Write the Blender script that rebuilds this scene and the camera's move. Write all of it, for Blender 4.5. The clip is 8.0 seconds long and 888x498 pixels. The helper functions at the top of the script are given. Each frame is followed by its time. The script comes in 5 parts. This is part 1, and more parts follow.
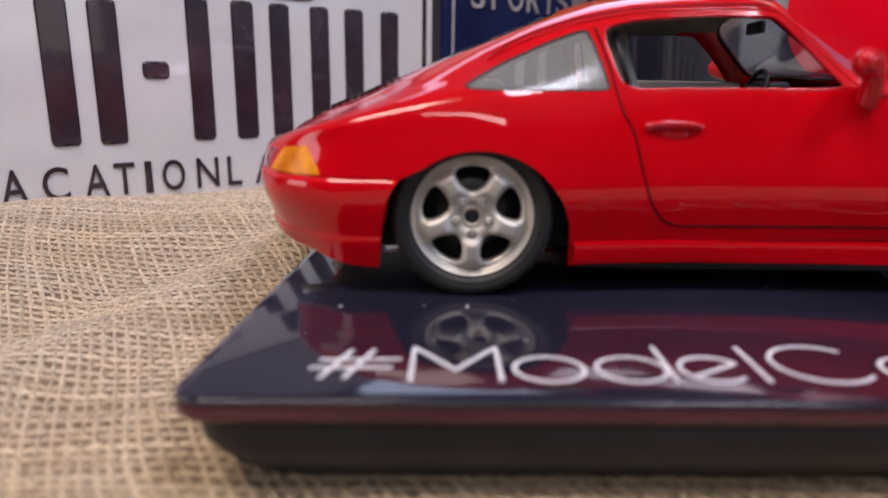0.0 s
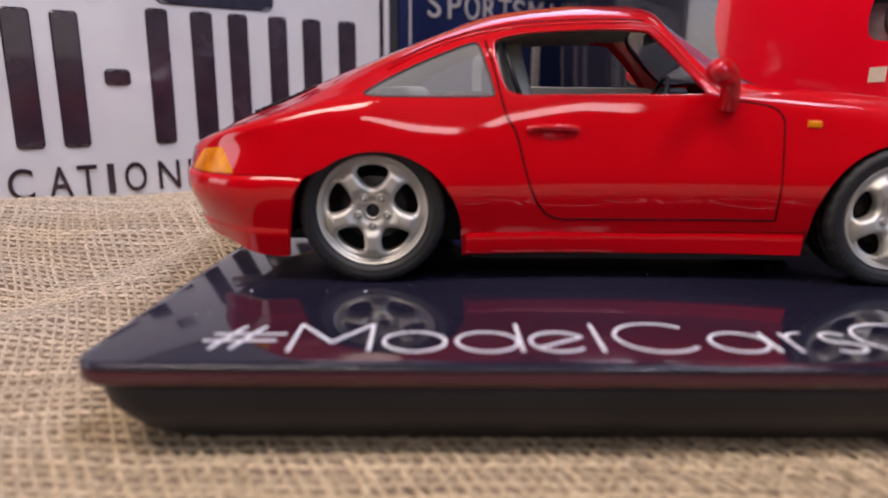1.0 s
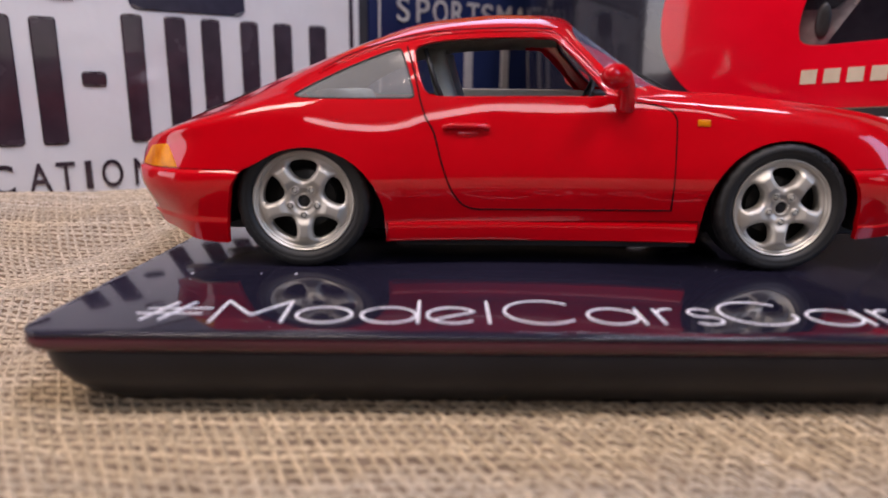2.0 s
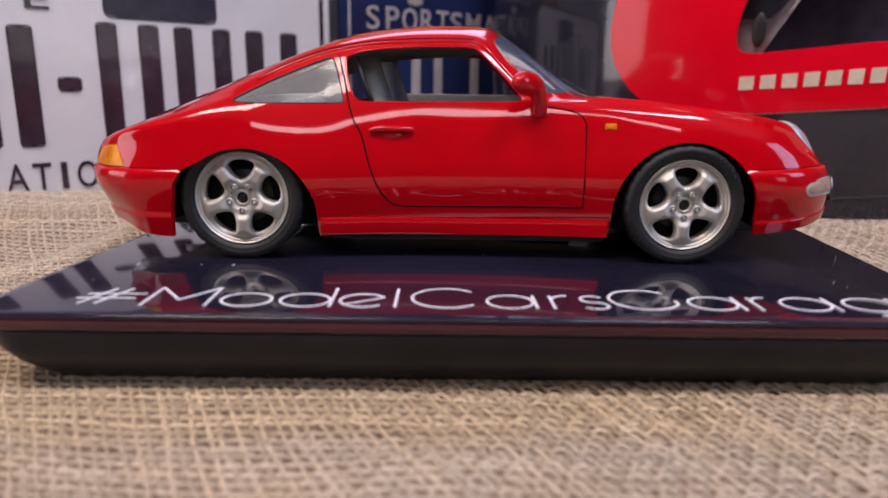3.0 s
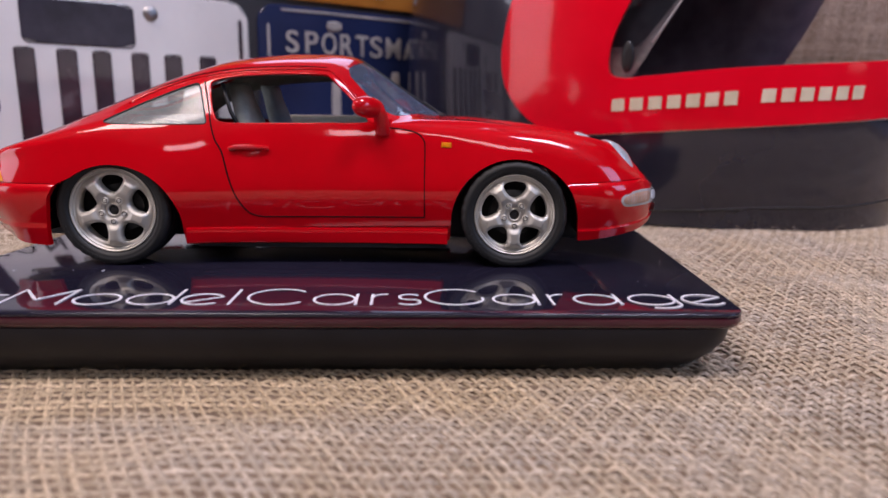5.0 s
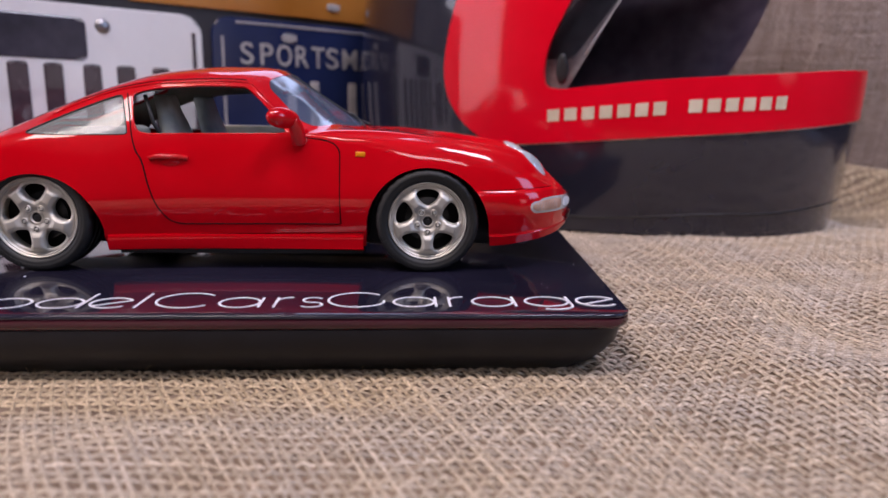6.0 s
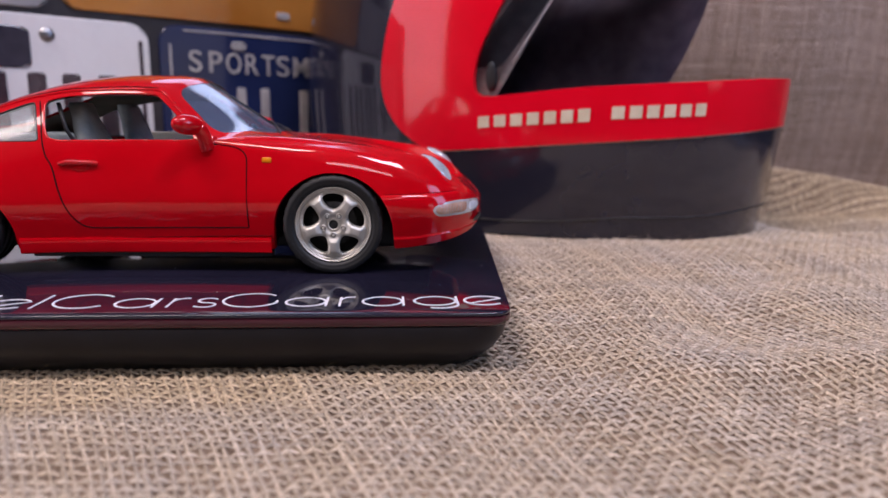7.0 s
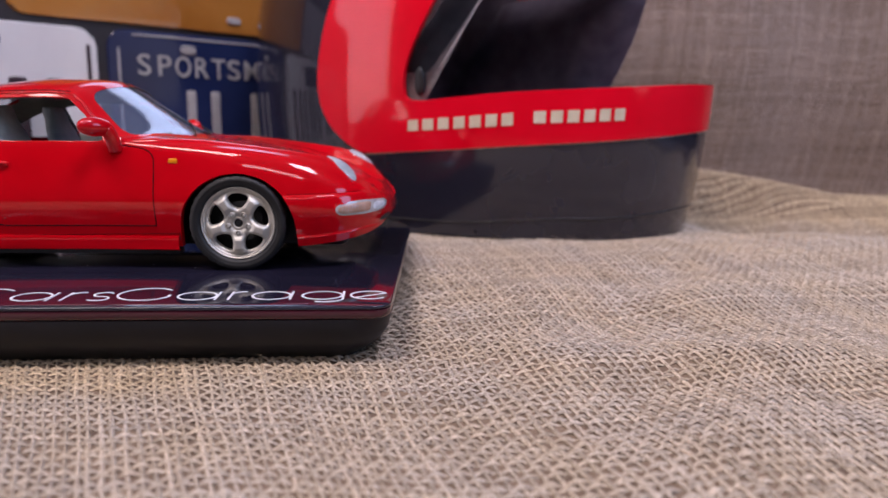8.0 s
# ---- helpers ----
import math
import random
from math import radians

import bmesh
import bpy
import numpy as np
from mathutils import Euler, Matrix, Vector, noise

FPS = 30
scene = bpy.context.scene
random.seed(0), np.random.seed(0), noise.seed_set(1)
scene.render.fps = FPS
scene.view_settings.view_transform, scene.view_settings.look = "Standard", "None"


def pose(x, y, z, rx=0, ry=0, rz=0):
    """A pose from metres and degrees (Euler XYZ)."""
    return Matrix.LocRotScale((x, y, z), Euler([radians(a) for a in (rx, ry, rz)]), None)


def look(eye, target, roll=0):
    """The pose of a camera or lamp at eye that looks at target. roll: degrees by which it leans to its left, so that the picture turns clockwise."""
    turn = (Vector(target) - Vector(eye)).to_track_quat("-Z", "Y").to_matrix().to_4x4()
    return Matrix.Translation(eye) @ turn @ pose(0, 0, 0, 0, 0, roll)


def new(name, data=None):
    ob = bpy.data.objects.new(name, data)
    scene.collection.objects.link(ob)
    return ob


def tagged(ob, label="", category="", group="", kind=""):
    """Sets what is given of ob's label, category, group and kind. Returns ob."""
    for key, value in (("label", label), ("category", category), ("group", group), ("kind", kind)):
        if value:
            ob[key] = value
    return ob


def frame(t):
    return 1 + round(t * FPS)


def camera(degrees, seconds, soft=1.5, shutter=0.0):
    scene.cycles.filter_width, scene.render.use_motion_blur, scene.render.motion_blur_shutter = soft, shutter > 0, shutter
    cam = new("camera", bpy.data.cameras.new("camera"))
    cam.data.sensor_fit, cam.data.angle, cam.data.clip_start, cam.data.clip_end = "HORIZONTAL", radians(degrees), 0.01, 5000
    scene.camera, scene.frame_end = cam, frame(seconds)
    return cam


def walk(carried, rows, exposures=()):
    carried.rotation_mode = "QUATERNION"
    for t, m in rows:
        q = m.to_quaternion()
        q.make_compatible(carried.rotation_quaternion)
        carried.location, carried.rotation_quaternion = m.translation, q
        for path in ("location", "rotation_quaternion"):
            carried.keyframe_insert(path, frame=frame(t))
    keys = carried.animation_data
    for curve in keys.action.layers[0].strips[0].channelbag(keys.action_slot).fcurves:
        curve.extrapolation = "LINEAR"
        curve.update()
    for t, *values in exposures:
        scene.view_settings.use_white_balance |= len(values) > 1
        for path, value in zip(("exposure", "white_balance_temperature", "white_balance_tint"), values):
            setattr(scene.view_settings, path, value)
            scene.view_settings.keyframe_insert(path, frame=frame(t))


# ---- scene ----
cam = camera(67.18, 8.0)
PATH = [
    (0, (-0.00269, -0.00289, 0.06458), (0.00001, 0.19076, 0.01466), 0.84),
    (0.5, (0.00871, -0.01049, 0.06465), (0.01182, 0.18348, 0.01602), 0.80),
    (1, (0.01976, -0.01885, 0.06552), (0.02295, 0.17514, 0.01697), 0.77),
    (1.5, (0.02964, -0.02764, 0.06605), (0.03253, 0.16635, 0.01747), 0.77),
    (3, (0.06128, -0.05062, 0.06728), (0.06286, 0.14370, 0.01999), 0.88),
    (3.5, (0.07094, -0.05738, 0.06792), (0.07375, 0.13718, 0.02164), 0.91),
    (4, (0.08104, -0.06288, 0.06843), (0.08585, 0.13197, 0.02356), 0.96),
    (4.5, (0.08985, -0.06801, 0.06897), (0.09661, 0.12706, 0.02534), 0.98),
    (6, (0.12446, -0.08229, 0.07016), (0.13566, 0.11346, 0.03073), 0.90),
    (6.5, (0.13828, -0.08607, 0.07045), (0.15096, 0.10978, 0.03194), 0.88),
    (7, (0.15304, -0.09176, 0.07079), (0.16728, 0.10416, 0.03319), 0.85),
    (7.5, (0.16811, -0.09840, 0.07112), (0.18389, 0.09754, 0.03423), 0.94),
    (8, (0.18501, -0.10475, 0.07134), (0.20168, 0.09117, 0.03477), 1.10),
]
walk(cam, [(t, look(eye, target, roll)) for t, eye, target, roll in PATH], [(0.0, 0.19, 6120, 23), (4.0, 0.1, 5980, 28), (8.0, 0.13, 5820, 29)])
cam.data.dof.use_dof = True
cam.data.dof.focus_distance = 0.213
cam.data.dof.aperture_fstop = 10.2

# ---- light ----
world = bpy.data.worlds.new("room_air")
scene.world = world
world.use_nodes = True
bg = world.node_tree.nodes["Background"]
sky = world.node_tree.nodes.new("ShaderNodeTexSky")
sky.sky_type = "NISHITA"
sky.sun_disc = False
sky.sun_elevation, sky.sun_rotation = radians(35), radians(200)
world.node_tree.links.new(sky.outputs["Color"], bg.inputs["Color"])
bg.inputs["Strength"].default_value = 0.1


def area(name, at, target, w, h, power, colour):
    lamp = bpy.data.lights.new(name, "AREA")
    lamp.shape, lamp.size, lamp.size_y, lamp.energy, lamp.color = "RECTANGLE", w, h, power, colour
    ob = new(name, lamp)
    ob.matrix_world = look(at, target)
    return ob


area("window_light_north", (0.12, 1.83, 1.05), (0.12, 0.0, 0.35), 1.3, 0.95, 8, (0.72, 0.84, 1.0))
area("window_light_far", (2.43, -1.97, 0.36), (0.0, 0.2, 0.2), 0.52, 0.42, 0.8, (1.0, 0.88, 0.74))
area("window_light_east", (2.43, -0.84, 1.075), (0.0, -0.5, 0.1), 0.86, 0.98, 11, (0.48, 0.72, 1.0))
area("window_light_west", (-2.23, -0.55, 0.5), (0.0, -0.2, 0.15), 1.1, 1.2, 11, (1.0, 0.93, 0.84))
area("ceiling_light_glow", (-0.55, -0.45, 1.66), (-0.4, -0.2, 0.0), 0.9, 0.5, 25, (1.0, 0.87, 0.68))
area("ceiling_light_glow", (0.3, -2.15, 1.66), (0.25, 0.0, 0.0), 1.2, 0.34, 9, (1.0, 0.93, 0.84))
area("ceiling_light_glow", (0.75, -0.35, 1.66), (0.6, -0.1, 0.0), 0.62, 0.36, 16, (0.95, 0.96, 1.0))


# ---- materials ----
def material(name, base, rough=0.5, metal=0.0, coat=0.0, spec=0.5, transmit=0.0, ior=1.45):
    m = bpy.data.materials.new(name)
    m.use_nodes = True
    b = m.node_tree.nodes["Principled BSDF"]
    b.inputs["Base Color"].default_value = (*base, 1)
    b.inputs["Roughness"].default_value = rough
    b.inputs["Metallic"].default_value = metal
    b.inputs["Coat Weight"].default_value = coat
    b.inputs["Coat Roughness"].default_value = 0.03
    b.inputs["Specular IOR Level"].default_value = spec
    b.inputs["Transmission Weight"].default_value = transmit
    b.inputs["IOR"].default_value = ior
    return m


def grain(m, scale, low, high, rough_low=None, rough_high=None, bump=0.0, bump_scale=None, detail=4.0, distance=0.0002, second=None):
    """Two-scale colour variation, uneven gloss and fine relief."""
    nt = m.node_tree
    b = nt.nodes["Principled BSDF"]
    co = nt.nodes.new("ShaderNodeTexCoord")

    def noise_at(s, det):
        n = nt.nodes.new("ShaderNodeTexNoise")
        n.inputs["Scale"].default_value, n.inputs["Detail"].default_value = s, det
        nt.links.new(co.outputs["Object"], n.inputs["Vector"])
        return n

    n1 = noise_at(scale, detail)
    src = n1.outputs["Fac"]
    if second:
        n2 = noise_at(second, 2.0)
        mix = nt.nodes.new("ShaderNodeMath")
        mix.operation = "ADD"
        half = nt.nodes.new("ShaderNodeMath")
        half.operation = "MULTIPLY"
        half.inputs[1].default_value = 0.5
        nt.links.new(n1.outputs["Fac"], mix.inputs[0])
        nt.links.new(n2.outputs["Fac"], mix.inputs[1])
        nt.links.new(mix.outputs[0], half.inputs[0])
        src = half.outputs[0]
    ramp = nt.nodes.new("ShaderNodeValToRGB")
    ramp.color_ramp.elements[0].position, ramp.color_ramp.elements[1].position = 0.32, 0.68
    ramp.color_ramp.elements[0].color, ramp.color_ramp.elements[1].color = (*low, 1), (*high, 1)
    nt.links.new(src, ramp.inputs["Fac"])
    nt.links.new(ramp.outputs["Color"], b.inputs["Base Color"])
    if rough_low is not None:
        mr = nt.nodes.new("ShaderNodeMapRange")
        mr.inputs["To Min"].default_value, mr.inputs["To Max"].default_value = rough_low, rough_high
        nt.links.new(src, mr.inputs["Value"])
        nt.links.new(mr.outputs["Result"], b.inputs["Roughness"])
    if bump:
        n3 = noise_at(bump_scale or scale * 4, 3.0)
        bp = nt.nodes.new("ShaderNodeBump")
        bp.inputs["Strength"].default_value, bp.inputs["Distance"].default_value = bump, distance
        nt.links.new(n3.outputs["Fac"], bp.inputs["Height"])
        nt.links.new(bp.outputs["Normal"], b.inputs["Normal"])
    return m


RED = grain(material("red_paint", (0.58, 0.0008, 0.004), 0.4, coat=1.0, spec=0.03), 60, (0.52, 0.0004, 0.003), (0.57, 0.0008, 0.0045), 0.36, 0.45)
RED.node_tree.nodes["Principled BSDF"].inputs["Coat Roughness"].default_value = 0.045
RED_SHELL = grain(material("red_shell_paint", (0.62, 0.003, 0.012), 0.35, coat=0.6, spec=0.1), 30, (0.78, 0.0015, 0.012), (0.86, 0.003, 0.018), 0.3, 0.4)
RED_SHELL.node_tree.nodes["Principled BSDF"].inputs["Coat Roughness"].default_value = 0.07
BLACK_GLOSS = grain(material("black_lacquer", (0.01, 0.009, 0.018), 0.06, coat=0.5), 25, (0.012, 0.011, 0.022), (0.018, 0.016, 0.032), 0.05, 0.13, 0.12, 160, distance=0.00006)
BLACK_GLOSS.node_tree.nodes["Principled BSDF"].inputs["IOR"].default_value = 1.56
BLACK_GLOSS.node_tree.nodes["Principled BSDF"].inputs["Coat Weight"].default_value = 0.4
BLACK_SHELL = grain(material("black_shell", (0.014, 0.014, 0.024), 0.15, coat=0.9, spec=0.4), 18, (0.016, 0.016, 0.028), (0.023, 0.023, 0.038), 0.1, 0.2)
BLACK_MATT = grain(material("black_plastic", (0.012, 0.012, 0.013), 0.45), 60, (0.009, 0.009, 0.01), (0.017, 0.016, 0.017), 0.4, 0.55, 0.15, 400)
PLINTH_SIDE = grain(material("plinth_plastic", (0.02, 0.018, 0.017), 0.38, spec=0.3), 40, (0.011, 0.011, 0.014), (0.018, 0.018, 0.023), 0.34, 0.46, 0.1, 300)
LIP = grain(material("smoked_edge", (0.035, 0.012, 0.012), 0.14, coat=0.4), 30, (0.05, 0.008, 0.016), (0.075, 0.014, 0.024), 0.1, 0.2)
RUBBER = grain(material("rubber", (0.022, 0.022, 0.022), 0.45), 120, (0.008, 0.008, 0.0085), (0.017, 0.0165, 0.016), 0.45, 0.65, 0.2, 900)
GAP = material("shut_line", (0.015, 0.001, 0.002), 0.6, spec=0.1)
SEAM = material("seam_red", (0.1, 0.0008, 0.002), 0.6, spec=0.05)
SILVER = grain(material("silver_alloy", (0.6, 0.58, 0.53), 0.5, metal=0.75), 90, (0.5, 0.475, 0.42), (0.64, 0.61, 0.55), 0.46, 0.58, 0.05, 900)
STEEL = material("steel", (0.35, 0.35, 0.36), 0.4, metal=1.0)


def thin_glass(name, tint, ior=1.5, haze=0.0, rough=0.04, cloudy=(0.72, 0.71, 0.68)):
    """A pane: clear, with the gloss of glass."""
    m = bpy.data.materials.new(name)
    m.use_nodes = True
    nt = m.node_tree
    nt.nodes.remove(nt.nodes["Principled BSDF"])
    clear, gloss = nt.nodes.new("ShaderNodeBsdfTransparent"), nt.nodes.new("ShaderNodeBsdfGlossy")
    clear.inputs["Color"].default_value = (*tint, 1)
    gloss.inputs["Roughness"].default_value = rough
    face, mix = nt.nodes.new("ShaderNodeLayerWeight"), nt.nodes.new("ShaderNodeMixShader")
    face.inputs["Blend"].default_value = 0.5
    steep, amount = nt.nodes.new("ShaderNodeMath"), nt.nodes.new("ShaderNodeMapRange")
    steep.operation = "POWER"
    steep.inputs[1].default_value = 4.0
    amount.inputs["To Min"].default_value = 2 * ((ior - 1) / (ior + 1)) ** 2
    nt.links.new(face.outputs["Facing"], steep.inputs[0])
    nt.links.new(steep.outputs[0], amount.inputs["Value"])
    nt.links.new(amount.outputs["Result"], mix.inputs["Fac"])
    nt.links.new(clear.outputs["BSDF"], mix.inputs[1])
    nt.links.new(gloss.outputs["BSDF"], mix.inputs[2])
    out = mix.outputs["Shader"]
    if haze:
        # a diffuse share gives the pane's haze and paints in soft reflections
        cloud, both = nt.nodes.new("ShaderNodeBsdfDiffuse"), nt.nodes.new("ShaderNodeMixShader")
        cloud.inputs["Color"].default_value = (*cloudy, 1)
        both.inputs["Fac"].default_value = haze
        nt.links.new(out, both.inputs[1])
        nt.links.new(cloud.outputs["BSDF"], both.inputs[2])
        out = both.outputs["Shader"]
    nt.links.new(out, nt.nodes["Material Output"].inputs["Surface"])
    return m


GLASS = thin_glass("clear_glass", (0.86, 0.89, 0.9), 1.5)
# blue in the screen's tint and haze stands in for reflected sky
SCREEN_GLASS = thin_glass("screen_glass_blue_reflection", (0.7, 0.76, 0.88), 2.1, 0.1, 0.13, (0.42, 0.54, 0.85))
HAZY_GLASS = thin_glass("hazy_clear_plastic", (0.8, 0.83, 0.84), 1.4, 0.22, 0.16)
HEADLAMP = grain(material("headlamp_bowl", (0.85, 0.89, 0.95), 0.3, coat=0.3), 300, (0.5, 0.52, 0.56), (0.72, 0.74, 0.78))
AMBER = grain(material("amber_lens", (0.9, 0.36, 0.01), 0.25, coat=0.0, spec=0.25), 240, (0.55, 0.14, 0.0), (0.85, 0.33, 0.0))
RED_LENS = material("red_lens", (0.4, 0.01, 0.012), 0.1, coat=1.0)
TINTED_LENS = grain(material("tinted_lens", (0.5, 0.3, 0.24), 0.2, coat=0.4), 160, (0.36, 0.19, 0.12), (0.55, 0.36, 0.29))
CLEAR_LENS = grain(material("clear_lens", (0.72, 0.72, 0.74), 0.12, coat=1.0), 300, (0.36, 0.33, 0.32), (0.52, 0.5, 0.5))
TRIM_GREY = grain(material("grey_upholstery", (0.32, 0.35, 0.33), 0.7), 200, (0.27, 0.3, 0.28), (0.37, 0.4, 0.38))
CREAM = grain(material("cream_trim", (0.5, 0.46, 0.36), 0.6), 150, (0.68, 0.63, 0.52), (0.78, 0.73, 0.62))
CABIN_GREY = grain(material("dark_cabin_trim", (0.07, 0.066, 0.06), 0.7), 120, (0.1, 0.094, 0.084), (0.17, 0.155, 0.135))
DARK_LINING = grain(material("dark_lining", (0.012, 0.011, 0.016), 0.8), 90, (0.1, 0.085, 0.13), (0.16, 0.135, 0.19))
PAD_GREY = grain(material("grey_padding", (0.16, 0.16, 0.18), 0.8), 150, (0.15, 0.148, 0.155), (0.25, 0.245, 0.25), bump=0.3, bump_scale=500)
INK_WHITE = grain(material("white_print", (0.82, 0.82, 0.86), 0.4), 200, (0.74, 0.74, 0.8), (0.86, 0.86, 0.9))
INK_CREAM = grain(material("cream_print", (0.72, 0.62, 0.46), 0.45), 120, (0.66, 0.56, 0.4), (0.78, 0.68, 0.53))
PLATE_WHITE = grain(material("worn_white_enamel", (0.5, 0.5, 0.5), 0.2, coat=0.7), 22, (0.68, 0.675, 0.69), (0.82, 0.81, 0.81), 0.12, 0.3, 0.55, 34, distance=0.0022, second=7)
PLATE_BLUE = grain(material("worn_blue_enamel", (0.015, 0.025, 0.09), 0.2, coat=0.12, spec=0.3), 22, (0.012, 0.018, 0.065), (0.022, 0.036, 0.12), 0.12, 0.3, 0.3, 26, distance=0.0016, second=7)
PLATE_ORANGE = grain(material("worn_orange_enamel", (0.5, 0.2, 0.03), 0.2, coat=0.7), 18, (0.36, 0.13, 0.015), (0.55, 0.24, 0.05), 0.12, 0.3, 0.55, 34, distance=0.0022, second=6)
PLATE_INK = grain(material("plate_ink", (0.035, 0.02, 0.03), 0.25, coat=0.4), 60, (0.028, 0.017, 0.026), (0.05, 0.03, 0.042), 0.15, 0.35)
PLATE_GREY = grain(material("plate_lettering", (0.42, 0.41, 0.42), 0.3), 80, (0.34, 0.33, 0.35), (0.5, 0.49, 0.5))
PANEL_DARK = grain(material("dark_panel", (0.03, 0.026, 0.03), 0.35), 30, (0.022, 0.02, 0.024), (0.045, 0.04, 0.043))
WALL_PAINT = grain(material("wall_paint", (0.1, 0.09, 0.085), 0.8), 6, (0.045, 0.042, 0.042), (0.07, 0.065, 0.064), bump=0.1, bump_scale=80)
CEILING_PAINT = grain(material("ceiling_paint", (0.5, 0.49, 0.47), 0.85), 5, (0.46, 0.45, 0.43), (0.55, 0.54, 0.52))
WOOD = grain(material("dark_wood", (0.14, 0.08, 0.045), 0.45), 9, (0.05, 0.03, 0.02), (0.11, 0.07, 0.045), 0.35, 0.55)


def burlap_material(name, low, high, golden, pale_tint):
    """Jute yarn: streaks along each thread, a tone for each thread, golden and pale patches in the cloth, some of it
    painted light.
    """
    m = material(name, low, 0.85, spec=0.2)
    nt = m.node_tree
    b = nt.nodes["Principled BSDF"]

    def node(kind, **values):
        n = nt.nodes.new(kind)
        for key, value in values.items():
            n.inputs[key].default_value = value
        return n

    def link(a, b_):
        nt.links.new(a, b_)

    def math_node(op, a, b_):
        n = nt.nodes.new("ShaderNodeMath")
        n.operation = op
        for k, v in enumerate((a, b_)):
            if isinstance(v, (int, float)):
                n.inputs[k].default_value = v
            else:
                link(v, n.inputs[k])
        return n.outputs[0]

    def multiply(a, b_):
        n = node("ShaderNodeMixRGB", Fac=1.0)
        n.blend_type = "MULTIPLY"
        link(a, n.inputs["Color1"])
        link(b_, n.inputs["Color2"])
        return n.outputs["Color"]

    yarn = nt.nodes.new("ShaderNodeAttribute")
    yarn.attribute_name = "yarn"
    stretch = node("ShaderNodeVectorMath")
    stretch.operation = "MULTIPLY"
    stretch.inputs[1].default_value = (620, 2.6, 57)
    link(yarn.outputs["Vector"], stretch.inputs[0])
    streak = node("ShaderNodeTexNoise", Scale=1.0, Detail=3.0, Roughness=0.65)
    link(stretch.outputs["Vector"], streak.inputs["Vector"])
    co = nt.nodes.new("ShaderNodeTexCoord")
    fluff = node("ShaderNodeTexNoise", Scale=1500.0, Detail=3.0)
    link(co.outputs["Object"], fluff.inputs["Vector"])
    both = math_node("ADD", math_node("MULTIPLY", streak.outputs["Fac"], 0.68), math_node("MULTIPLY", fluff.outputs["Fac"], 0.32))
    ramp = nt.nodes.new("ShaderNodeValToRGB")
    ramp.color_ramp.elements[0].position, ramp.color_ramp.elements[1].position = 0.36, 0.64
    ramp.color_ramp.elements[0].color, ramp.color_ramp.elements[1].color = (*low, 1), (*high, 1)
    link(both, ramp.inputs["Fac"])
    geo = nt.nodes.new("ShaderNodeNewGeometry")
    tone = node("ShaderNodeMapRange", **{"To Min": 0.8, "To Max": 1.18})
    link(geo.outputs["Random Per Island"], tone.inputs["Value"])
    colour = multiply(ramp.outputs["Color"], tone.outputs["Result"])
    # golden and pale patches, paler to the right; back-left pallor paints cool window light
    patches = node("ShaderNodeTexNoise", Scale=34.0, Detail=3.0, Roughness=0.6)
    link(co.outputs["Object"], patches.inputs["Vector"])
    sep = nt.nodes.new("ShaderNodeSeparateXYZ")
    link(co.outputs["Object"], sep.inputs["Vector"])
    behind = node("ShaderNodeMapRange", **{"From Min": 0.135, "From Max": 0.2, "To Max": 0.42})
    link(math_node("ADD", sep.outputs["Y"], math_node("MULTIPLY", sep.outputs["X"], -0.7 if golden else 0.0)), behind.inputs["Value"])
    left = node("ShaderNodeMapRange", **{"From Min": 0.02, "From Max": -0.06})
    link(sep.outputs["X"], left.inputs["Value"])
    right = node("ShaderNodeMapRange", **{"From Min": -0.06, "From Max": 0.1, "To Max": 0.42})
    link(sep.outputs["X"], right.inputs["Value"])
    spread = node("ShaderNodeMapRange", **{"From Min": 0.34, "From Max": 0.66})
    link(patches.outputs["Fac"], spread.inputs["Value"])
    # golden tone over the raised rear fold stands in for its shade
    rear_shade = node("ShaderNodeMapRange", **{"From Min": 0.3, "From Max": 0.345, "To Max": -1.0 if golden else 0.0})
    link(sep.outputs["Y"], rear_shade.inputs["Value"])
    amount = math_node("ADD", math_node("ADD", math_node("MULTIPLY", spread.outputs["Result"], 0.5), rear_shade.outputs["Result"]),
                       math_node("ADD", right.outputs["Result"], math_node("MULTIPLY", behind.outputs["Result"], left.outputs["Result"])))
    # more golden in a strip along the plinth's front edge
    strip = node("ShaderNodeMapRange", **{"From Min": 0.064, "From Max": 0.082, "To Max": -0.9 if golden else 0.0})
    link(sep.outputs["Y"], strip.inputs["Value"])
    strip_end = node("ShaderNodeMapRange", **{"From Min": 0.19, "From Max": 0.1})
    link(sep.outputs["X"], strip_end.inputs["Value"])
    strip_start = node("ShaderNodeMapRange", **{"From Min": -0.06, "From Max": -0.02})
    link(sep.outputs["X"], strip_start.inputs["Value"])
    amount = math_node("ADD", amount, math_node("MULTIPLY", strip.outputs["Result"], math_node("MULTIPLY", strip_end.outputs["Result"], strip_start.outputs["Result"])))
    tint_mix = node("ShaderNodeMixRGB")
    tint_mix.use_clamp = True
    tint_mix.inputs["Color1"].default_value, tint_mix.inputs["Color2"].default_value = (*(golden or pale_tint), 1), (*pale_tint, 1)
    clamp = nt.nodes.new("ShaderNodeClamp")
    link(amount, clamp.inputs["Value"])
    link(clamp.outputs["Result"], tint_mix.inputs["Fac"])
    colour = multiply(colour, tint_mix.outputs["Color"])
    link(colour, b.inputs["Base Color"])
    bump = node("ShaderNodeBump", Strength=0.9, Distance=0.00028)
    link(both, bump.inputs["Height"])
    link(bump.outputs["Normal"], b.inputs["Normal"])
    return m


